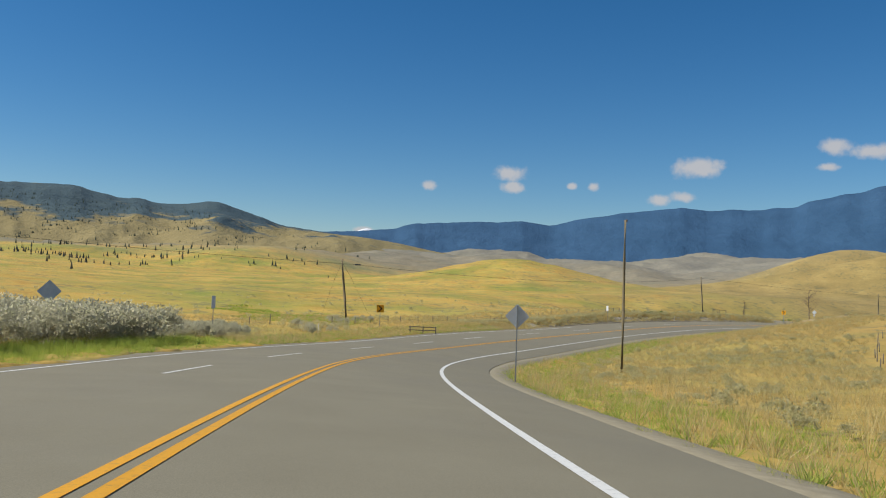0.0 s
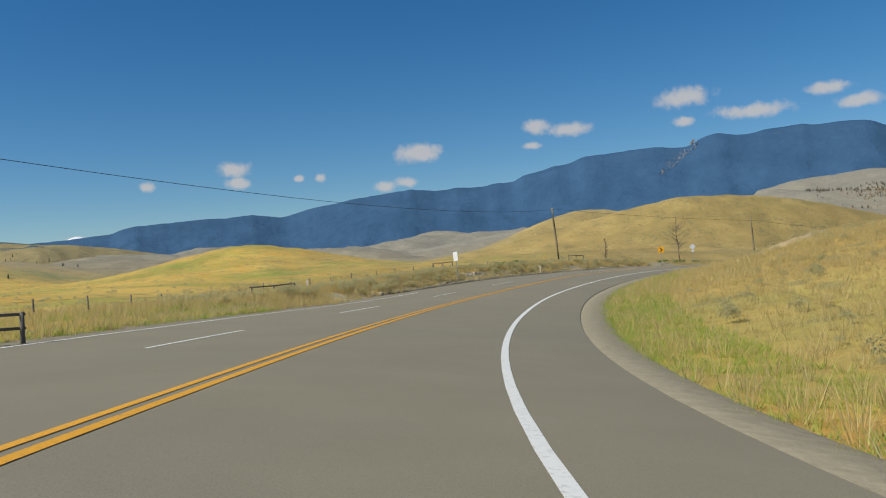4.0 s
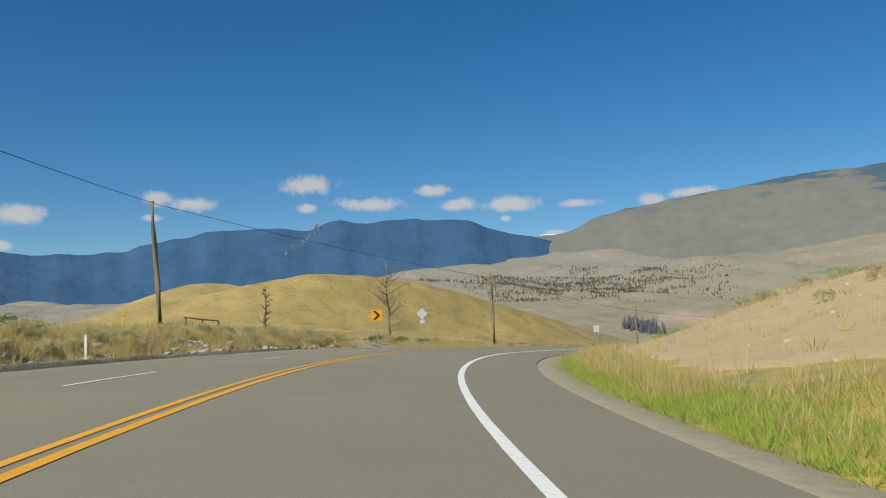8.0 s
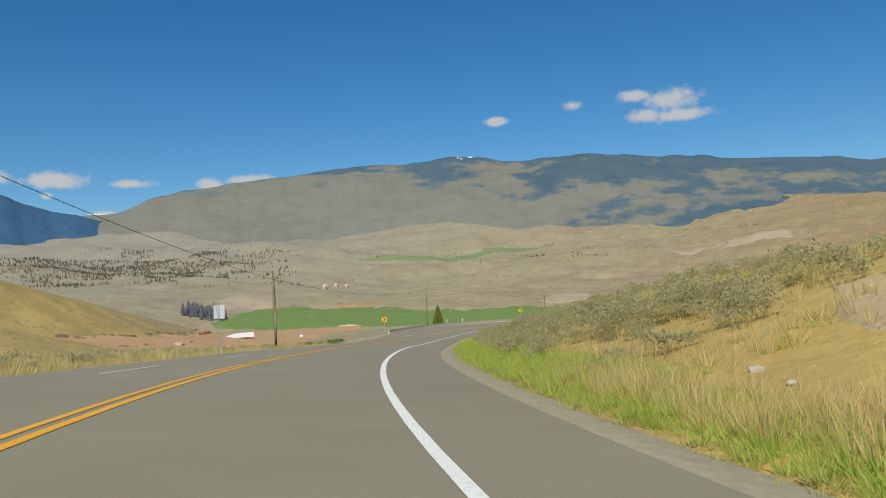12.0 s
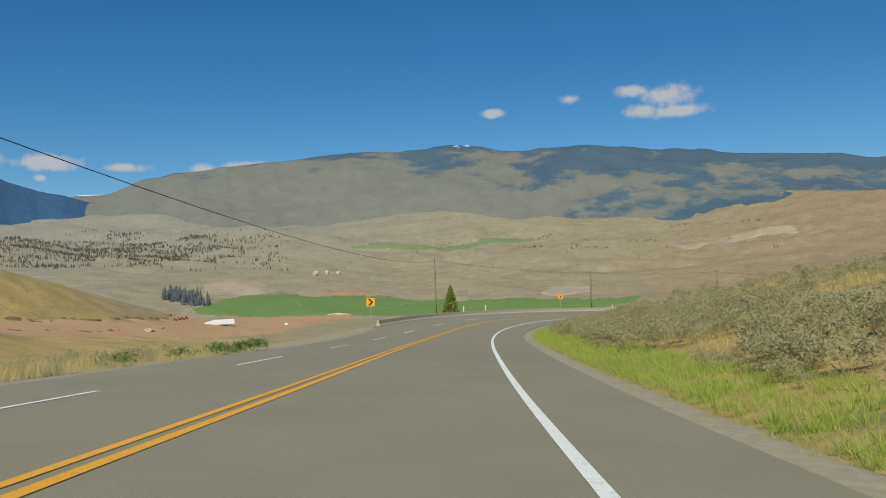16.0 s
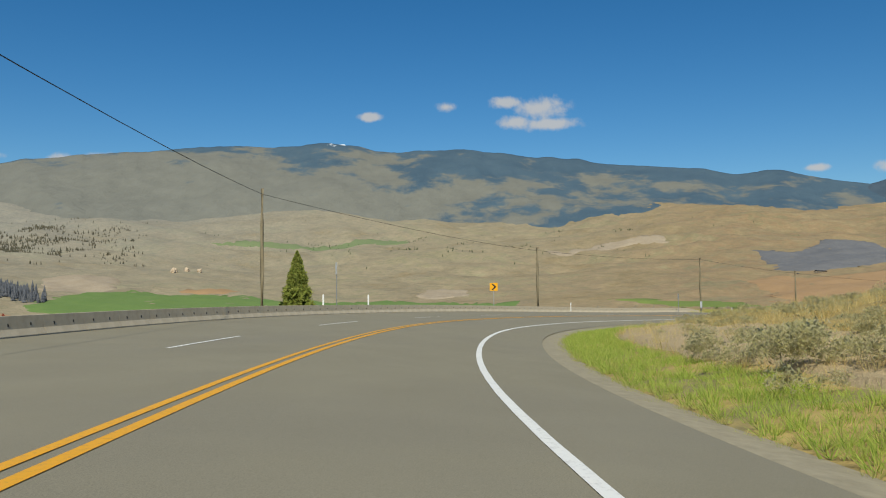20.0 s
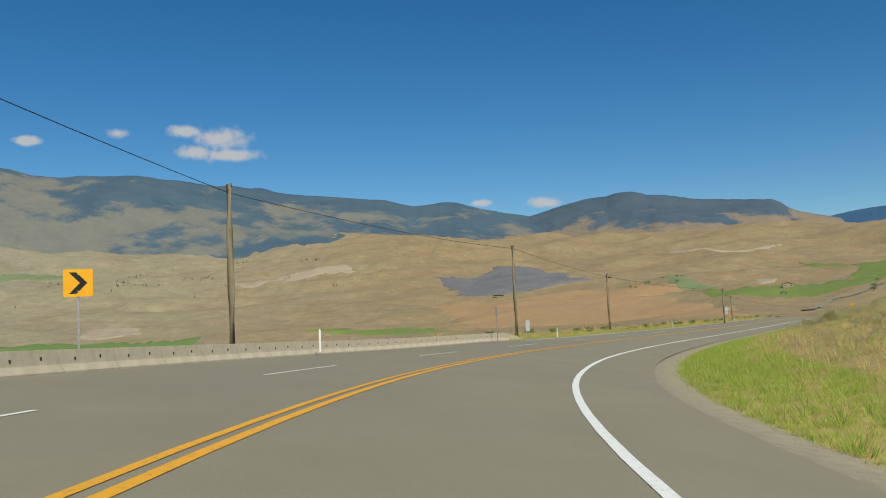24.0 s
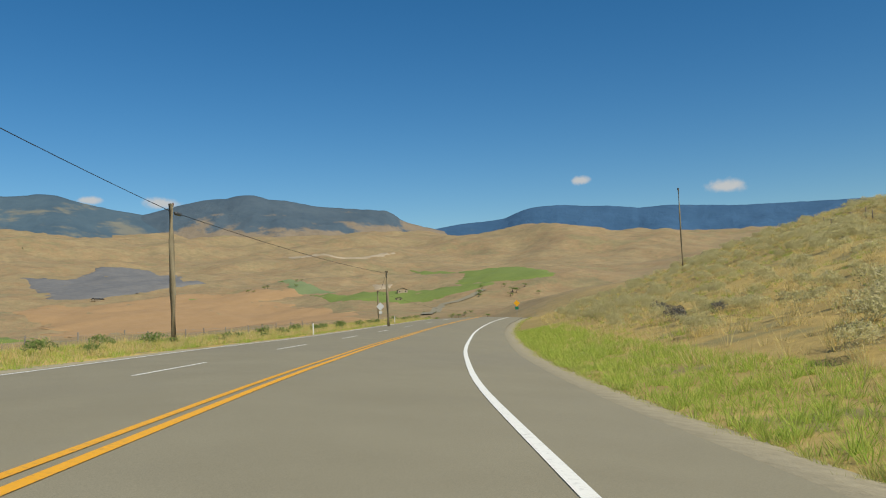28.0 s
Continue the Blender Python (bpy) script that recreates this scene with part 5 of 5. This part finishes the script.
def wood(name, hub, a0, a1, r0, r1, n, label, size=(7, 14), clump=0.2, grain=160, mat=None):
    out = []
    while len(out) < n:
        a, r = radians(rng.uniform(a0, a1)), rng.uniform(r0, r1)
        x, y = hub[0] + r * math.sin(a), hub[1] + r * math.cos(a)
        deg = math.degrees(a)
        rim = min((deg - a0) / (a1 - a0), (a1 - deg) / (a1 - a0), (r - r0) / (r1 - r0), (r1 - r) / (r1 - r0))
        if wave(x, y, grain, 41) + 0.5 * wave(x, y, grain / 4, 42) < clump + 2.2 * max(0, 0.35 - rim) / 0.35 * rng.uniform(0.3, 1.3) * (clump > -5):
            continue
        out.append((x, y))
    return scatter(name, out, CONES, mat or M_CONIFER, label, "trees", size)


wood("hillside_conifers", (0, 25), -52, -15, 850, 1600, 150, "scattered dark conifers on a dry grassy hill", (3, 8), 0.1, 160, M_WOODCON)
climb = []
while len(climb) < 1500:
    a_, e_ = rng.uniform(-52, -17), rng.uniform(0.8, 6.2)
    top_ = np.interp(a_, [-52, -41, -33, -28, -22, -17], [4.3, 4.9, 4.3, 4.2, 3.0, 1.9])
    if e_ > top_ or wave(np.array([a_ * 40.0]), np.array([e_ * 190.0]), 210, 44)[0] + 0.4 * (e_ - 2.3) < rng.uniform(-0.3, 0.9):
        continue
    p_ = on_mountain("mountain_1", a_, e_)
    climb.append((p_[0], p_[1], p_[2] - 1.5))
scatter("far_conifers", climb, CONES, M_WOODCON, "dark conifers thickening up the hill", "trees", (5, 9))
wood("slope_conifers", (0, 25), -56, -28, 650, 1600, 110, "loose conifers on the lower grassy slope", (4, 9), 0.0, 220, M_DRYCON)
wood("ridge_conifers", (140, 265), 30.7, 53.6, 1950, 3000, 3600, "band of conifers along a low ridge", (5, 10), -0.45, 260, M_DRYCON)
wood("autumn_trees", (140, 265), 31, 43, 1950, 2500, 420, "orange-brown trees along the foot of the wooded ridge", (4, 8), -0.2, 200, M_RUST)
wood("valley_conifers", (140, 265), 50, 98, 2100, 3150, 200, "scattered trees on the valley side", (4, 8), 0.6, 300)
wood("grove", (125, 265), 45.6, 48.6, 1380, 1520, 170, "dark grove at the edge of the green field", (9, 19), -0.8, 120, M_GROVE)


def round_trees(hub, a0, a1, r0, r1, n, label, size):
    for _ in range(n):
        a, r, k = radians(rng.uniform(a0, a1)), rng.uniform(r0, r1), rng.uniform(*size)
        x, y = hub[0] + r * math.sin(a), hub[1] + r * math.cos(a)
        t = thing("round_tree", x, y, ground_z(x, y) - 0.2, 0, label, "tree", "valley trees")
        part("trunk", tube(bmesh.new(), [(0, 0, 0), (0, 0, k * 0.7)], [0.08 * k, 0.05 * k], 6), M_SNAG, t)
        me = CROWNS[rng.randint(len(CROWNS))]
        ob = new("crown", me)
        ob.parent = t
        ob.matrix_local = Matrix.LocRotScale((0, 0, 0.25 * k), Euler((0, 0, a * 9)), (k, k, k))


CROWNS = []
for sh in SHRUBS:
    me = bpy.data.meshes.new("crown")
    me.from_pydata(sh.tolist(), [], [(3 * i, 3 * i + 1, 3 * i + 2) for i in range(len(sh) // 3)])
    me.materials.append(M_SHRUB)
    CROWNS.append(me)
round_trees((325, 290), 122.8, 127.3, 1150, 1230, 9, "round green tree in the pasture", (4, 7))
round_trees((325, 290), 107.2, 112, 1450, 1560, 8, "round green tree beside a hay field", (4, 6.5))
round_trees((325, 290), 121.0, 124.0, 560, 700, 8, "round green tree where the road goes down", (2.2, 4))
round_trees((290, 300), 86, 121, 350, 900, 18, "single dark bush on the brown slope", (1.3, 2.2))

M_ROCK = cover_mat("pale_rock_face", (0.17, 0.19, 0.22), (0.36, 0.34, 0.33), 0.02, 0.5)
for k, (a, e, wa, we, sl) in enumerate(((65.2, 9.48, 0.3, 0.1, -0.2), (65.9, 9.5, 0.16, 0.05, 0.0))):
    face_patch("snow_fleck", "mountain_3", a, e, wa, we, M_SNOW, "last white snow fleck on the summit", k, sl)
mountain("mountain_6", (80, 190), 4800, [(38.6, 5.0), (39.6, 5.75), (40.2, 6.2), (41.2, 6.17), (41.9, 6.2), (42.4, 5.7), (43.4, 5.0)], M_SNOW, "thin line of far snow peaks in the gap between the mountains", 0.93, 0.1, 33)
mountain("mountain_7", (-5, 20), 4800, [(-18.0, 2.4), (-16.9, 3.05), (-16.3, 3.3), (-15.9, 3.55), (-15.5, 3.35), (-14.9, 3.0), (-13.6, 2.4)], M_SNOW, "small white snow peak behind the blue ridge", 0.93, 0.1, 35)
for k in range(20):
    u = (k + rng.uniform(0, 1)) / 20
    face_patch("rock_face", "mountain_2", 25.3 - 2.5 * u + rng.uniform(-0.3, 0.3), 7.15 - 1.9 * u + rng.uniform(-0.14, 0.14), rng.uniform(0.07, 0.22), rng.uniform(0.08, 0.2), M_ROCK, "pale bare rock on the blue ridge", k + 3, rng.uniform(0.3, 1.0))


def conifer(x, y, top, width, label):
    """A single conifer: tapered trunk and whorls of drooping branches with many needle clumps."""
    z = ground_z(x, y) - 0.1
    h = top - z
    t = thing("conifer_tree", x, y, z, 0, label, "tree")
    part("trunk", tube(bmesh.new(), [(0, 0, 0), (0.03, 0, h * 0.5), (0, 0.02, h * 0.97)], [0.16, 0.1, 0.02], 8), M_SNAG, t)
    vs = []
    r2 = np.random.RandomState(5)
    for i in range(4200):
        u = r2.uniform(0.0, 1.0) ** 0.95
        rad = width * 0.5 * (1 - u) ** 0.75 * (0.86 + 0.14 * math.sin(u * 30 + r2.uniform(-1.6, 1.6))) * r2.uniform(0.55, 1.1)
        a = r2.uniform(0, 6.283)
        p = np.array([rad * math.cos(a), rad * math.sin(a), h * (0.04 + 0.95 * u) - rad * 0.22])
        for _ in range(3):
            d, e = r2.normal(size=3), r2.normal(size=3)
            d[:2] += 1.2 * np.array([math.cos(a), math.sin(a)])
            d, e = d / np.linalg.norm(d) * 0.42 * (1.25 - u), e / np.linalg.norm(e) * 0.1
            vs.append([p - d * 0.5 - e, p - d * 0.5 + e, p + d])
    bm = bmesh.new()
    for tri in vs:
        bm.faces.new([bm.verts.new(q) for q in tri])
    part("crown", bm, M_NEARCON, t)
    return t


conifer(263.2, 322.6, -10.0, 3.9, "lone green conifer behind the concrete barrier")


def dead_tree(x, y, h, seed, label, lean=(0, 0), spread_=1.0):
    z = ground_z(x, y) - 0.15
    t = thing("dead_tree", x, y, z, 0, label, "dead tree", "", lean)
    r2 = random.Random(seed)
    pts = [Vector((0, 0, 0))]
    for k in range(7):
        pts.append(pts[-1] + Vector((r2.uniform(-0.1, 0.1), r2.uniform(-0.1, 0.1), h / 7)))
    part("trunk", tube(bmesh.new(), pts, [0.17 - 0.02 * k for k in range(8)], 9), M_SNAG, t)
    for k in range(26):
        u = r2.uniform(0.22, 0.98)
        i = min(6, int(u * 7))
        p = pts[i].lerp(pts[i + 1], u * 7 - i)
        a = r2.uniform(0, 6.283)
        l = spread_ * h * r2.uniform(0.08, 0.2) * (1.2 - 0.5 * u)
        q = p + Vector((l * math.cos(a), l * math.sin(a), l * r2.uniform(0.2, 0.9)))
        e = q + Vector((l * 0.5 * math.cos(a + 0.5), l * 0.5 * math.sin(a + 0.5), l * r2.uniform(-0.5, 0.9)))
        b = part("branch", tube(bmesh.new(), [p, p.lerp(q, 0.5) + Vector((0, 0, -0.05)), q, e], [0.045, 0.035, 0.022, 0.008], 5), M_SNAG, t)
        for _ in range(9):
            c = p.lerp(q, 0.3 + 0.7 * r2.random()) if r2.random() < 0.5 else q.lerp(e, r2.random())
            f = c + Vector((r2.uniform(-0.6, 0.6), r2.uniform(-0.6, 0.6), r2.uniform(-0.8, 0.4))) * l * 0.8
            part("twig", tube(bmesh.new(), [c, c.lerp(f, 0.5) + Vector((0.02, 0, 0.04)), f], [0.012, 0.009, 0.004], 4), M_SNAG, b)
    return t


dead_tree(58.4, 245.3, 9.2, 3, "tall bare dead tree with broken twigs", (0, -2), 1.3)
dead_tree(39.3, 234.5, 4.6, 8, "smaller bare dead tree with a forked limb", (0, 1), 0.6)


def rail_gate(x0, y0, x1, y1, h, label, rails=(0.92, 0.5)):
    """A weathered gate frame: posts with rails between."""
    l = math.hypot(x1 - x0, y1 - y0)
    z0, z1 = ground_z(x0, y0), ground_z(x1, y1)
    t = thing("wooden_gate", x0, y0, z0, math.degrees(math.atan2(x1 - x0, y1 - y0)) - 90, label, "gate", "gates in the meadow fence")
    for u in (0, 0.5, 1):
        part("post", tube(bmesh.new(), [(l * u, 0, (z1 - z0) * u - 0.3), (l * u + 0.02, 0, (z1 - z0) * u + h)], [0.085, 0.07], 8), M_GREYWOOD, t)
    for k in rails:
        part("rail", tube(bmesh.new(), [(-0.15, 0.06, h * k), (l * 0.5, 0.05, h * k + (z1 - z0) * 0.5 - 0.04), (l + 0.15, 0.06, h * k + z1 - z0)], [0.05, 0.055, 0.05], 7), M_GREYWOOD, t)
    return t


rail_gate(-24.4, 108.6, -21.6, 112.2, 1.05, "grey weathered rail fence panel in the meadow")
rail_gate(-17.8, 147.4, -14.9, 152.3, 1.0, "low grey rail panel beside a sagebrush", (0.95,))
rail_gate(2.7, 203.8, 5.5, 203.6, 1.5, "tall dark gate frame in the grass", (0.97,))
rail_gate(30.5, 229.3, 34.3, 232.8, 1.5, "dark gate frame above the berm", (0.97,))


def wire_fence(name, pts, label):
    """Posts along a line with three strands of wire."""
    t = thing(name, *pts[0], 0, label, "fence")
    base = Vector(pts[0])
    r2 = random.Random(len(pts))
    posts = []
    for k, p in enumerate(pts):
        q = Vector(p) - base
        hh = 1.15 + r2.uniform(-0.12, 0.15)
        dx, dy = r2.uniform(-0.07, 0.07), r2.uniform(-0.07, 0.07)
        part("fence_post", tube(bmesh.new(), [q - Vector((0, 0, 0.25)), q + Vector((dx, dy, hh))], [0.065, 0.055], 7), M_GREYWOOD, t)
        posts.append(q)
    for hz in (0.35, 0.68, 1.0):
        bm = bmesh.new()
        tube(bm, [q + Vector((0, 0, hz)) for q in posts], [0.006] * len(posts), 4)
        part("wire", bm, M_STEEL, t)
    return t


def along(t0, t1, lat, gap, wob=0.4):
    s0, s1 = S_OF(t0), S_OF(t1)
    out, r2 = [], random.Random(int(t0 * 10 + 50))
    for s in np.arange(s0, s1, gap):
        x, y, _ = road_at(s + r2.uniform(-0.6, 0.6), lat + r2.uniform(-wob, wob))
        out.append((x, y, ground_z(x, y)))
    return out


wire_fence("wire_fence", along(-0.5, 4.6, -24, 5.2), "old wire fence with grey posts along the meadow")
wire_fence("wire_fence", along(5.0, 12.8, -21, 4.6), "old wire fence with grey posts above the berm")
wire_fence("wire_fence", along(-0.5, 7.5, 31, 5.2), "wire fence with dark posts across the dry grass")
wire_fence("wire_fence", along(26.5, 33, 34, 4.4), "wire fence with dark posts climbing the hillside")
wire_fence("wire_fence", along(27.5, 33.5, -19, 6.0), "low wire fence below the road edge")


# ---- concrete barrier ----
def barrier_segment(s, lat, length=3.0, fall=(1.0, 1.0)):
    p = road_at(s, lat, crown(lat))
    q = road_at(s + length, lat, crown(lat))
    turn = math.degrees(math.atan2(q[0] - p[0], q[1] - p[1])) - 90
    t = thing("barrier_segment", p[0], p[1], p[2] - 0.14, turn, "grey concrete road barrier segment with drain slots", "barrier", "barrier along the drop")
    prof = [(-0.32, 0), (-0.32, 0.12), (-0.18, 0.36), (-0.11, 0.84), (0.11, 0.84), (0.18, 0.36), (0.32, 0.12), (0.32, 0)]
    bm = bmesh.new()
    L = float(np.hypot(q[0] - p[0], q[1] - p[1])) - 0.008
    a = [bm.verts.new((0, y, z * fall[0])) for y, z in prof]
    b = [bm.verts.new((L, y, z * fall[1] + q[2] - p[2])) for y, z in prof]
    bm.faces.new(a)
    bm.faces.new(b[::-1])
    for k in range(len(prof)):
        bm.faces.new((a[k], b[k], b[(k + 1) % len(prof)], a[(k + 1) % len(prof)]))
    bmesh.ops.recalc_face_normals(bm, faces=bm.faces[:])
    bmesh.ops.bevel(bm, geom=[e for e in bm.edges], offset=0.008, segments=1, affect="EDGES")
    body = part("body", bm, M_CONCRETE, t)
    for x in (length * 0.25, length * 0.75) if fall[1] > 0.8 else ():
        hb = bmesh.new()
        box(hb, x - 0.04, x + 0.04, -0.176, -0.1, 0.44, 0.56, 0.012)
        part("slot", hb, M_HOLE, body)
    return t


sb0, _ = road_near(212.8, 309.9)
sb1, _ = road_near(353.5, 286.1)
s = sb0
while s < sb1 - 3.0:
    barrier_segment(s, -11.9)
    s += 3.0
barrier_segment(s, -11.9, 3.0, (1.0, 0.62))
barrier_segment(s + 3.0, -11.9, 3.0, (0.62, 0.25))


# ---- trailer, house and stones ----
def trailer(x, y, turn):
    z = ground_z(x, y)
    t = thing("white_trailer", x, y, z, turn, "long white covered trailer parked on bare earth", "trailer")
    bm = bmesh.new()
    slab(bm, [(-16, 1.2), (15, 1.1), (16.5, 2.0), (15.5, 6.8), (-4, 6.4), (-12, 4.4), (-17.5, 2.2)], -2.6, 2.6)
    bmesh.ops.bevel(bm, geom=bm.edges[:], offset=0.4, segments=2, affect="EDGES")
    part("cover", bm, M_SIGNWHT, t)
    cb = bmesh.new()
    box(cb, -14, 14, -2.2, 2.2, 0.7, 1.3)
    part("chassis", cb, M_HOLE, t)
    for wx in (-8, 4, 7.5):
        for wy in (-2.3, 2.3):
            part("wheel", tube(bmesh.new(), [(wx, wy - 0.3, 0.75), (wx, wy + 0.3, 0.75)], [0.75, 0.75], 14), M_SIGNBLK, t)
    return t


trailer(792, 840, 50)


def mound(name, x, y, w, d, h, turn, mat, label, category, seed):
    """A low heap with an uneven crest, set a little into the ground."""
    bm = bmesh.new()
    bmesh.ops.create_icosphere(bm, subdivisions=4, radius=1.0)
    for v in bm.verts:
        k = 1 + 0.3 * noise.noise(v.co * 1.7 + Vector((seed * 5.3, 0, 0))) + 0.16 * noise.noise(v.co * 5 + Vector((0, seed * 3.1, 0)))
        v.co = Vector((v.co.x * w * k, v.co.y * d * k, max(-0.3, v.co.z) * h * k))
    ob = part(name, bm, mat)
    ob.matrix_world = pose(x, y, ground_z(x, y) + 0.1, 0, 0, turn)
    return tagged(ob, label, category)


M_REDPAINT = simple("faded_red_paint", (0.2, 0.05, 0.03), (0.27, 0.08, 0.045), 3, 0.7)


def machine(x, y, turn, l, label):
    """A small farm machine: chassis, upright frame and two wheels."""
    t = thing("farm_machine", x, y, ground_z(x, y), turn, label, "farm machine", "machines on the bare earth")
    b1 = bmesh.new()
    box(b1, -l / 2, l / 2, -0.9, 0.9, 0.8, 1.9, 0.12)
    part("chassis", b1, M_REDPAINT, t)
    b2 = bmesh.new()
    box(b2, -l * 0.35, -l * 0.05, -0.8, 0.8, 1.85, 3.3, 0.1)
    part("cab", b2, M_REDPAINT, t)
    for wx in (-l * 0.3, l * 0.3):
        for wy in (-1.0, 1.0):
            part("wheel", tube(bmesh.new(), [(wx, wy - 0.2, 0.7), (wx, wy + 0.2, 0.7)], [0.7, 0.7], 12), M_SIGNBLK, t)
    return t


for k, (x, y, w_) in enumerate(((1733, 1369, 13), (1746, 1373, 9), (1804, 1382, 11), (1838, 1372, 12))):
    mound("rock_outcrop", x, y, w_, 6, w_ * 0.75, 35, M_PALEHEAP, "pale rock outcrop on the valley side", "rock", k + 20)
mound("earth_heap", 640, 783, 11, 5, 2.2, 40, M_PALEHEAP, "pale heap of dug sand on the bare earth", "heap", 1)
mound("earth_heap", 667, 796, 6, 2.5, 1.8, 40, M_EARTH, "small brown heap of dug earth", "heap", 2)
mound("earth_heap", 895, 830, 3.2, 2.2, 2.6, 20, M_SIGNWHT, "white covered pile on the bare earth", "pile", 3)
mound("earth_heap", 915, 829, 4.5, 2.0, 1.4, 35, M_SIGNWHT, "low white covered pile on the bare earth", "pile", 4)
mound("earth_heap", 1205, 962, 16, 4, 2.4, -55, M_PALEHEAP, "long pale heap of sand at the field edge", "heap", 5)
for k, (x, y, l) in enumerate(((728, 838, 3.6), (742, 846, 3.0), (757, 856, 4.2), (775, 868, 3.0))):
    machine(x, y, 40 + 25 * k, l, "small faded red farm machine on the bare earth")


def farmhouse(x, y, turn, w, d, h, label):
    z = ground_z(x, y) - 0.3
    t = thing("farmhouse", x, y, z, turn, label, "house")
    bm = bmesh.new()
    box(bm, -w / 2, w / 2, -d / 2, d / 2, 0, h)
    wall = part("wall", bm, M_CLAY, t)
    rb = bmesh.new()
    slab(rb, [(-w / 2 - 0.6, h - 0.1), (0, h + w * 0.22), (w / 2 + 0.6, h - 0.1), (w / 2 + 0.6, h + 0.15), (0, h + w * 0.22 + 0.3), (-w / 2 - 0.6, h + 0.15)], -d / 2 - 0.6, d / 2 + 0.6)
    part("roof", rb, M_HOLE, t)
    for k in (-0.3, 0.3):
        wb = bmesh.new()
        box(wb, w * k - 0.9, w * k + 0.9, -d / 2 - 0.06, -d / 2 - 0.01, h * 0.4, h * 0.75)
        part("window", wb, M_SIGNBLK, wall)
    return t


farmhouse(1479, -318, 110, 15, 11, 5, "small farmhouse with a dark roof by the pasture")
farmhouse(1433, -288, 130, 9, 7, 3.5, "small shed beside the farmhouse")


farmhouse(1850, 69, 118, 7, 44, 2.6, "long low shed with a dark roof on the orange slope")


def stone(x, y, size, mat, label, seed):
    z = ground_z(x, y)
    bm = bmesh.new()
    bmesh.ops.create_icosphere(bm, subdivisions=2, radius=size)
    for v in bm.verts:
        v.co *= 1 + 0.35 * noise.noise(v.co * (1.3 / size) + Vector((seed * 3.1, 0, 0)))
        v.co.z *= 0.65
    ob = part("stone", bm, mat)
    ob.matrix_world = pose(x, y, z + size * 0.2, 0, 0, seed * 40)
    return tagged(ob, label, "stone", "stones on the bank")


M_STONE = simple("pale_field_stone", (0.34, 0.29, 0.22), (0.5, 0.44, 0.35), 2.5, 0.9, 0, 0.5, 0.03)
M_DIRT = cover_mat("stony_brown_bank", (0.44, 0.32, 0.165), (0.56, 0.43, 0.25), 0.8, 0.5)
M_BERM = cover_mat("stony_grey_berm", (0.3, 0.255, 0.17), (0.45, 0.39, 0.28), 1.2, 0.9)
r3 = random.Random(12)
for k in range(110):
    t_, la = r3.uniform(8.6, 13.4), r3.uniform(6.2, 16)
    x, y, _ = road_at(S_OF(t_), la)
    stone(x, y, r3.uniform(0.06, 0.2), M_STONE, "pale stone lying on the dirt bank", k)
for k in range(170):
    t_, la = r3.uniform(7.2, 11.8), r3.uniform(-13.6, -11.8)
    x, y, _ = road_at(S_OF(t_), la)
    stone(x, y, r3.uniform(0.08, 0.3), M_STONE, "grey stone on the roadside berm", k + 100)


def bank(name, t0, t1, l0, l1, mat, label, up=0.06, seed=1):
    """A strip of bare ground draped on a roadside slope, with an uneven edge."""
    n, m = int((S_OF(t1) - S_OF(t0)) / 1.5), 14
    pts = []
    for i in range(n):
        s = S_OF(t0) + (S_OF(t1) - S_OF(t0)) * i / (n - 1)
        fade = min(1, 6 * i / n, 6 * (n - 1 - i) / n)
        for j in range(m):
            mid, half = (l0 + l1) / 2, (l1 - l0) / 2 * fade * (1 + 0.45 * noise.noise((s * 0.11, seed, 0)) + 0.2 * noise.noise((s * 0.5, seed, 2)))
            pts.append(road_at(s, mid + half * (2 * j / (m - 1) - 1))[:2])
    pts = np.array(pts)
    z = land(pts[:, 0], pts[:, 1]) + up + 0.05 * wave(pts[:, 0], pts[:, 1], 2.3, seed)
    z = z.reshape(n, m)
    z[:, 0] -= up + 0.25
    z[:, -1] -= up + 0.25
    ob = mesh_obj(name, np.c_[pts, z.ravel()], grid_faces(n, m)[:, ::-1], mat)
    return tagged(ob, label, "bank", kind="structure")


bank("dirt_bank_1", 8.6, 13.4, 5.9, 17.5, M_DIRT, "bare stony dirt bank cut beside the road", 0.1, 3)
bank("dirt_bank_2", 7.2, 11.6, -13.3, -11.4, M_BERM, "low gravel berm on the road edge", 0.06, 5)
bank("grass_edge_1", -1.5, 6.2, -14.2, -10.75, M_GROUND, "grassy strip along the far edge line", 0.07, 9)
bank("grass_edge_2", 28.0, 36, -14.2, -10.75, M_GROUND, "grassy strip along the far edge line", 0.07, 10)
bank("dirt_bank_3", 19.3, 24.5, 6.6, 10.5, M_DIRT, "bare sandy cut beside the road", 0.2, 7)

# ---- true scale: the plan above is drawn in units of 0.8 m ----
UNIT = 0.8
for ob in bpy.data.objects:
    if ob.parent is None and ob.type in {"MESH", "EMPTY"}:
        ob.matrix_world = Matrix.Scale(UNIT, 4) @ ob.matrix_world
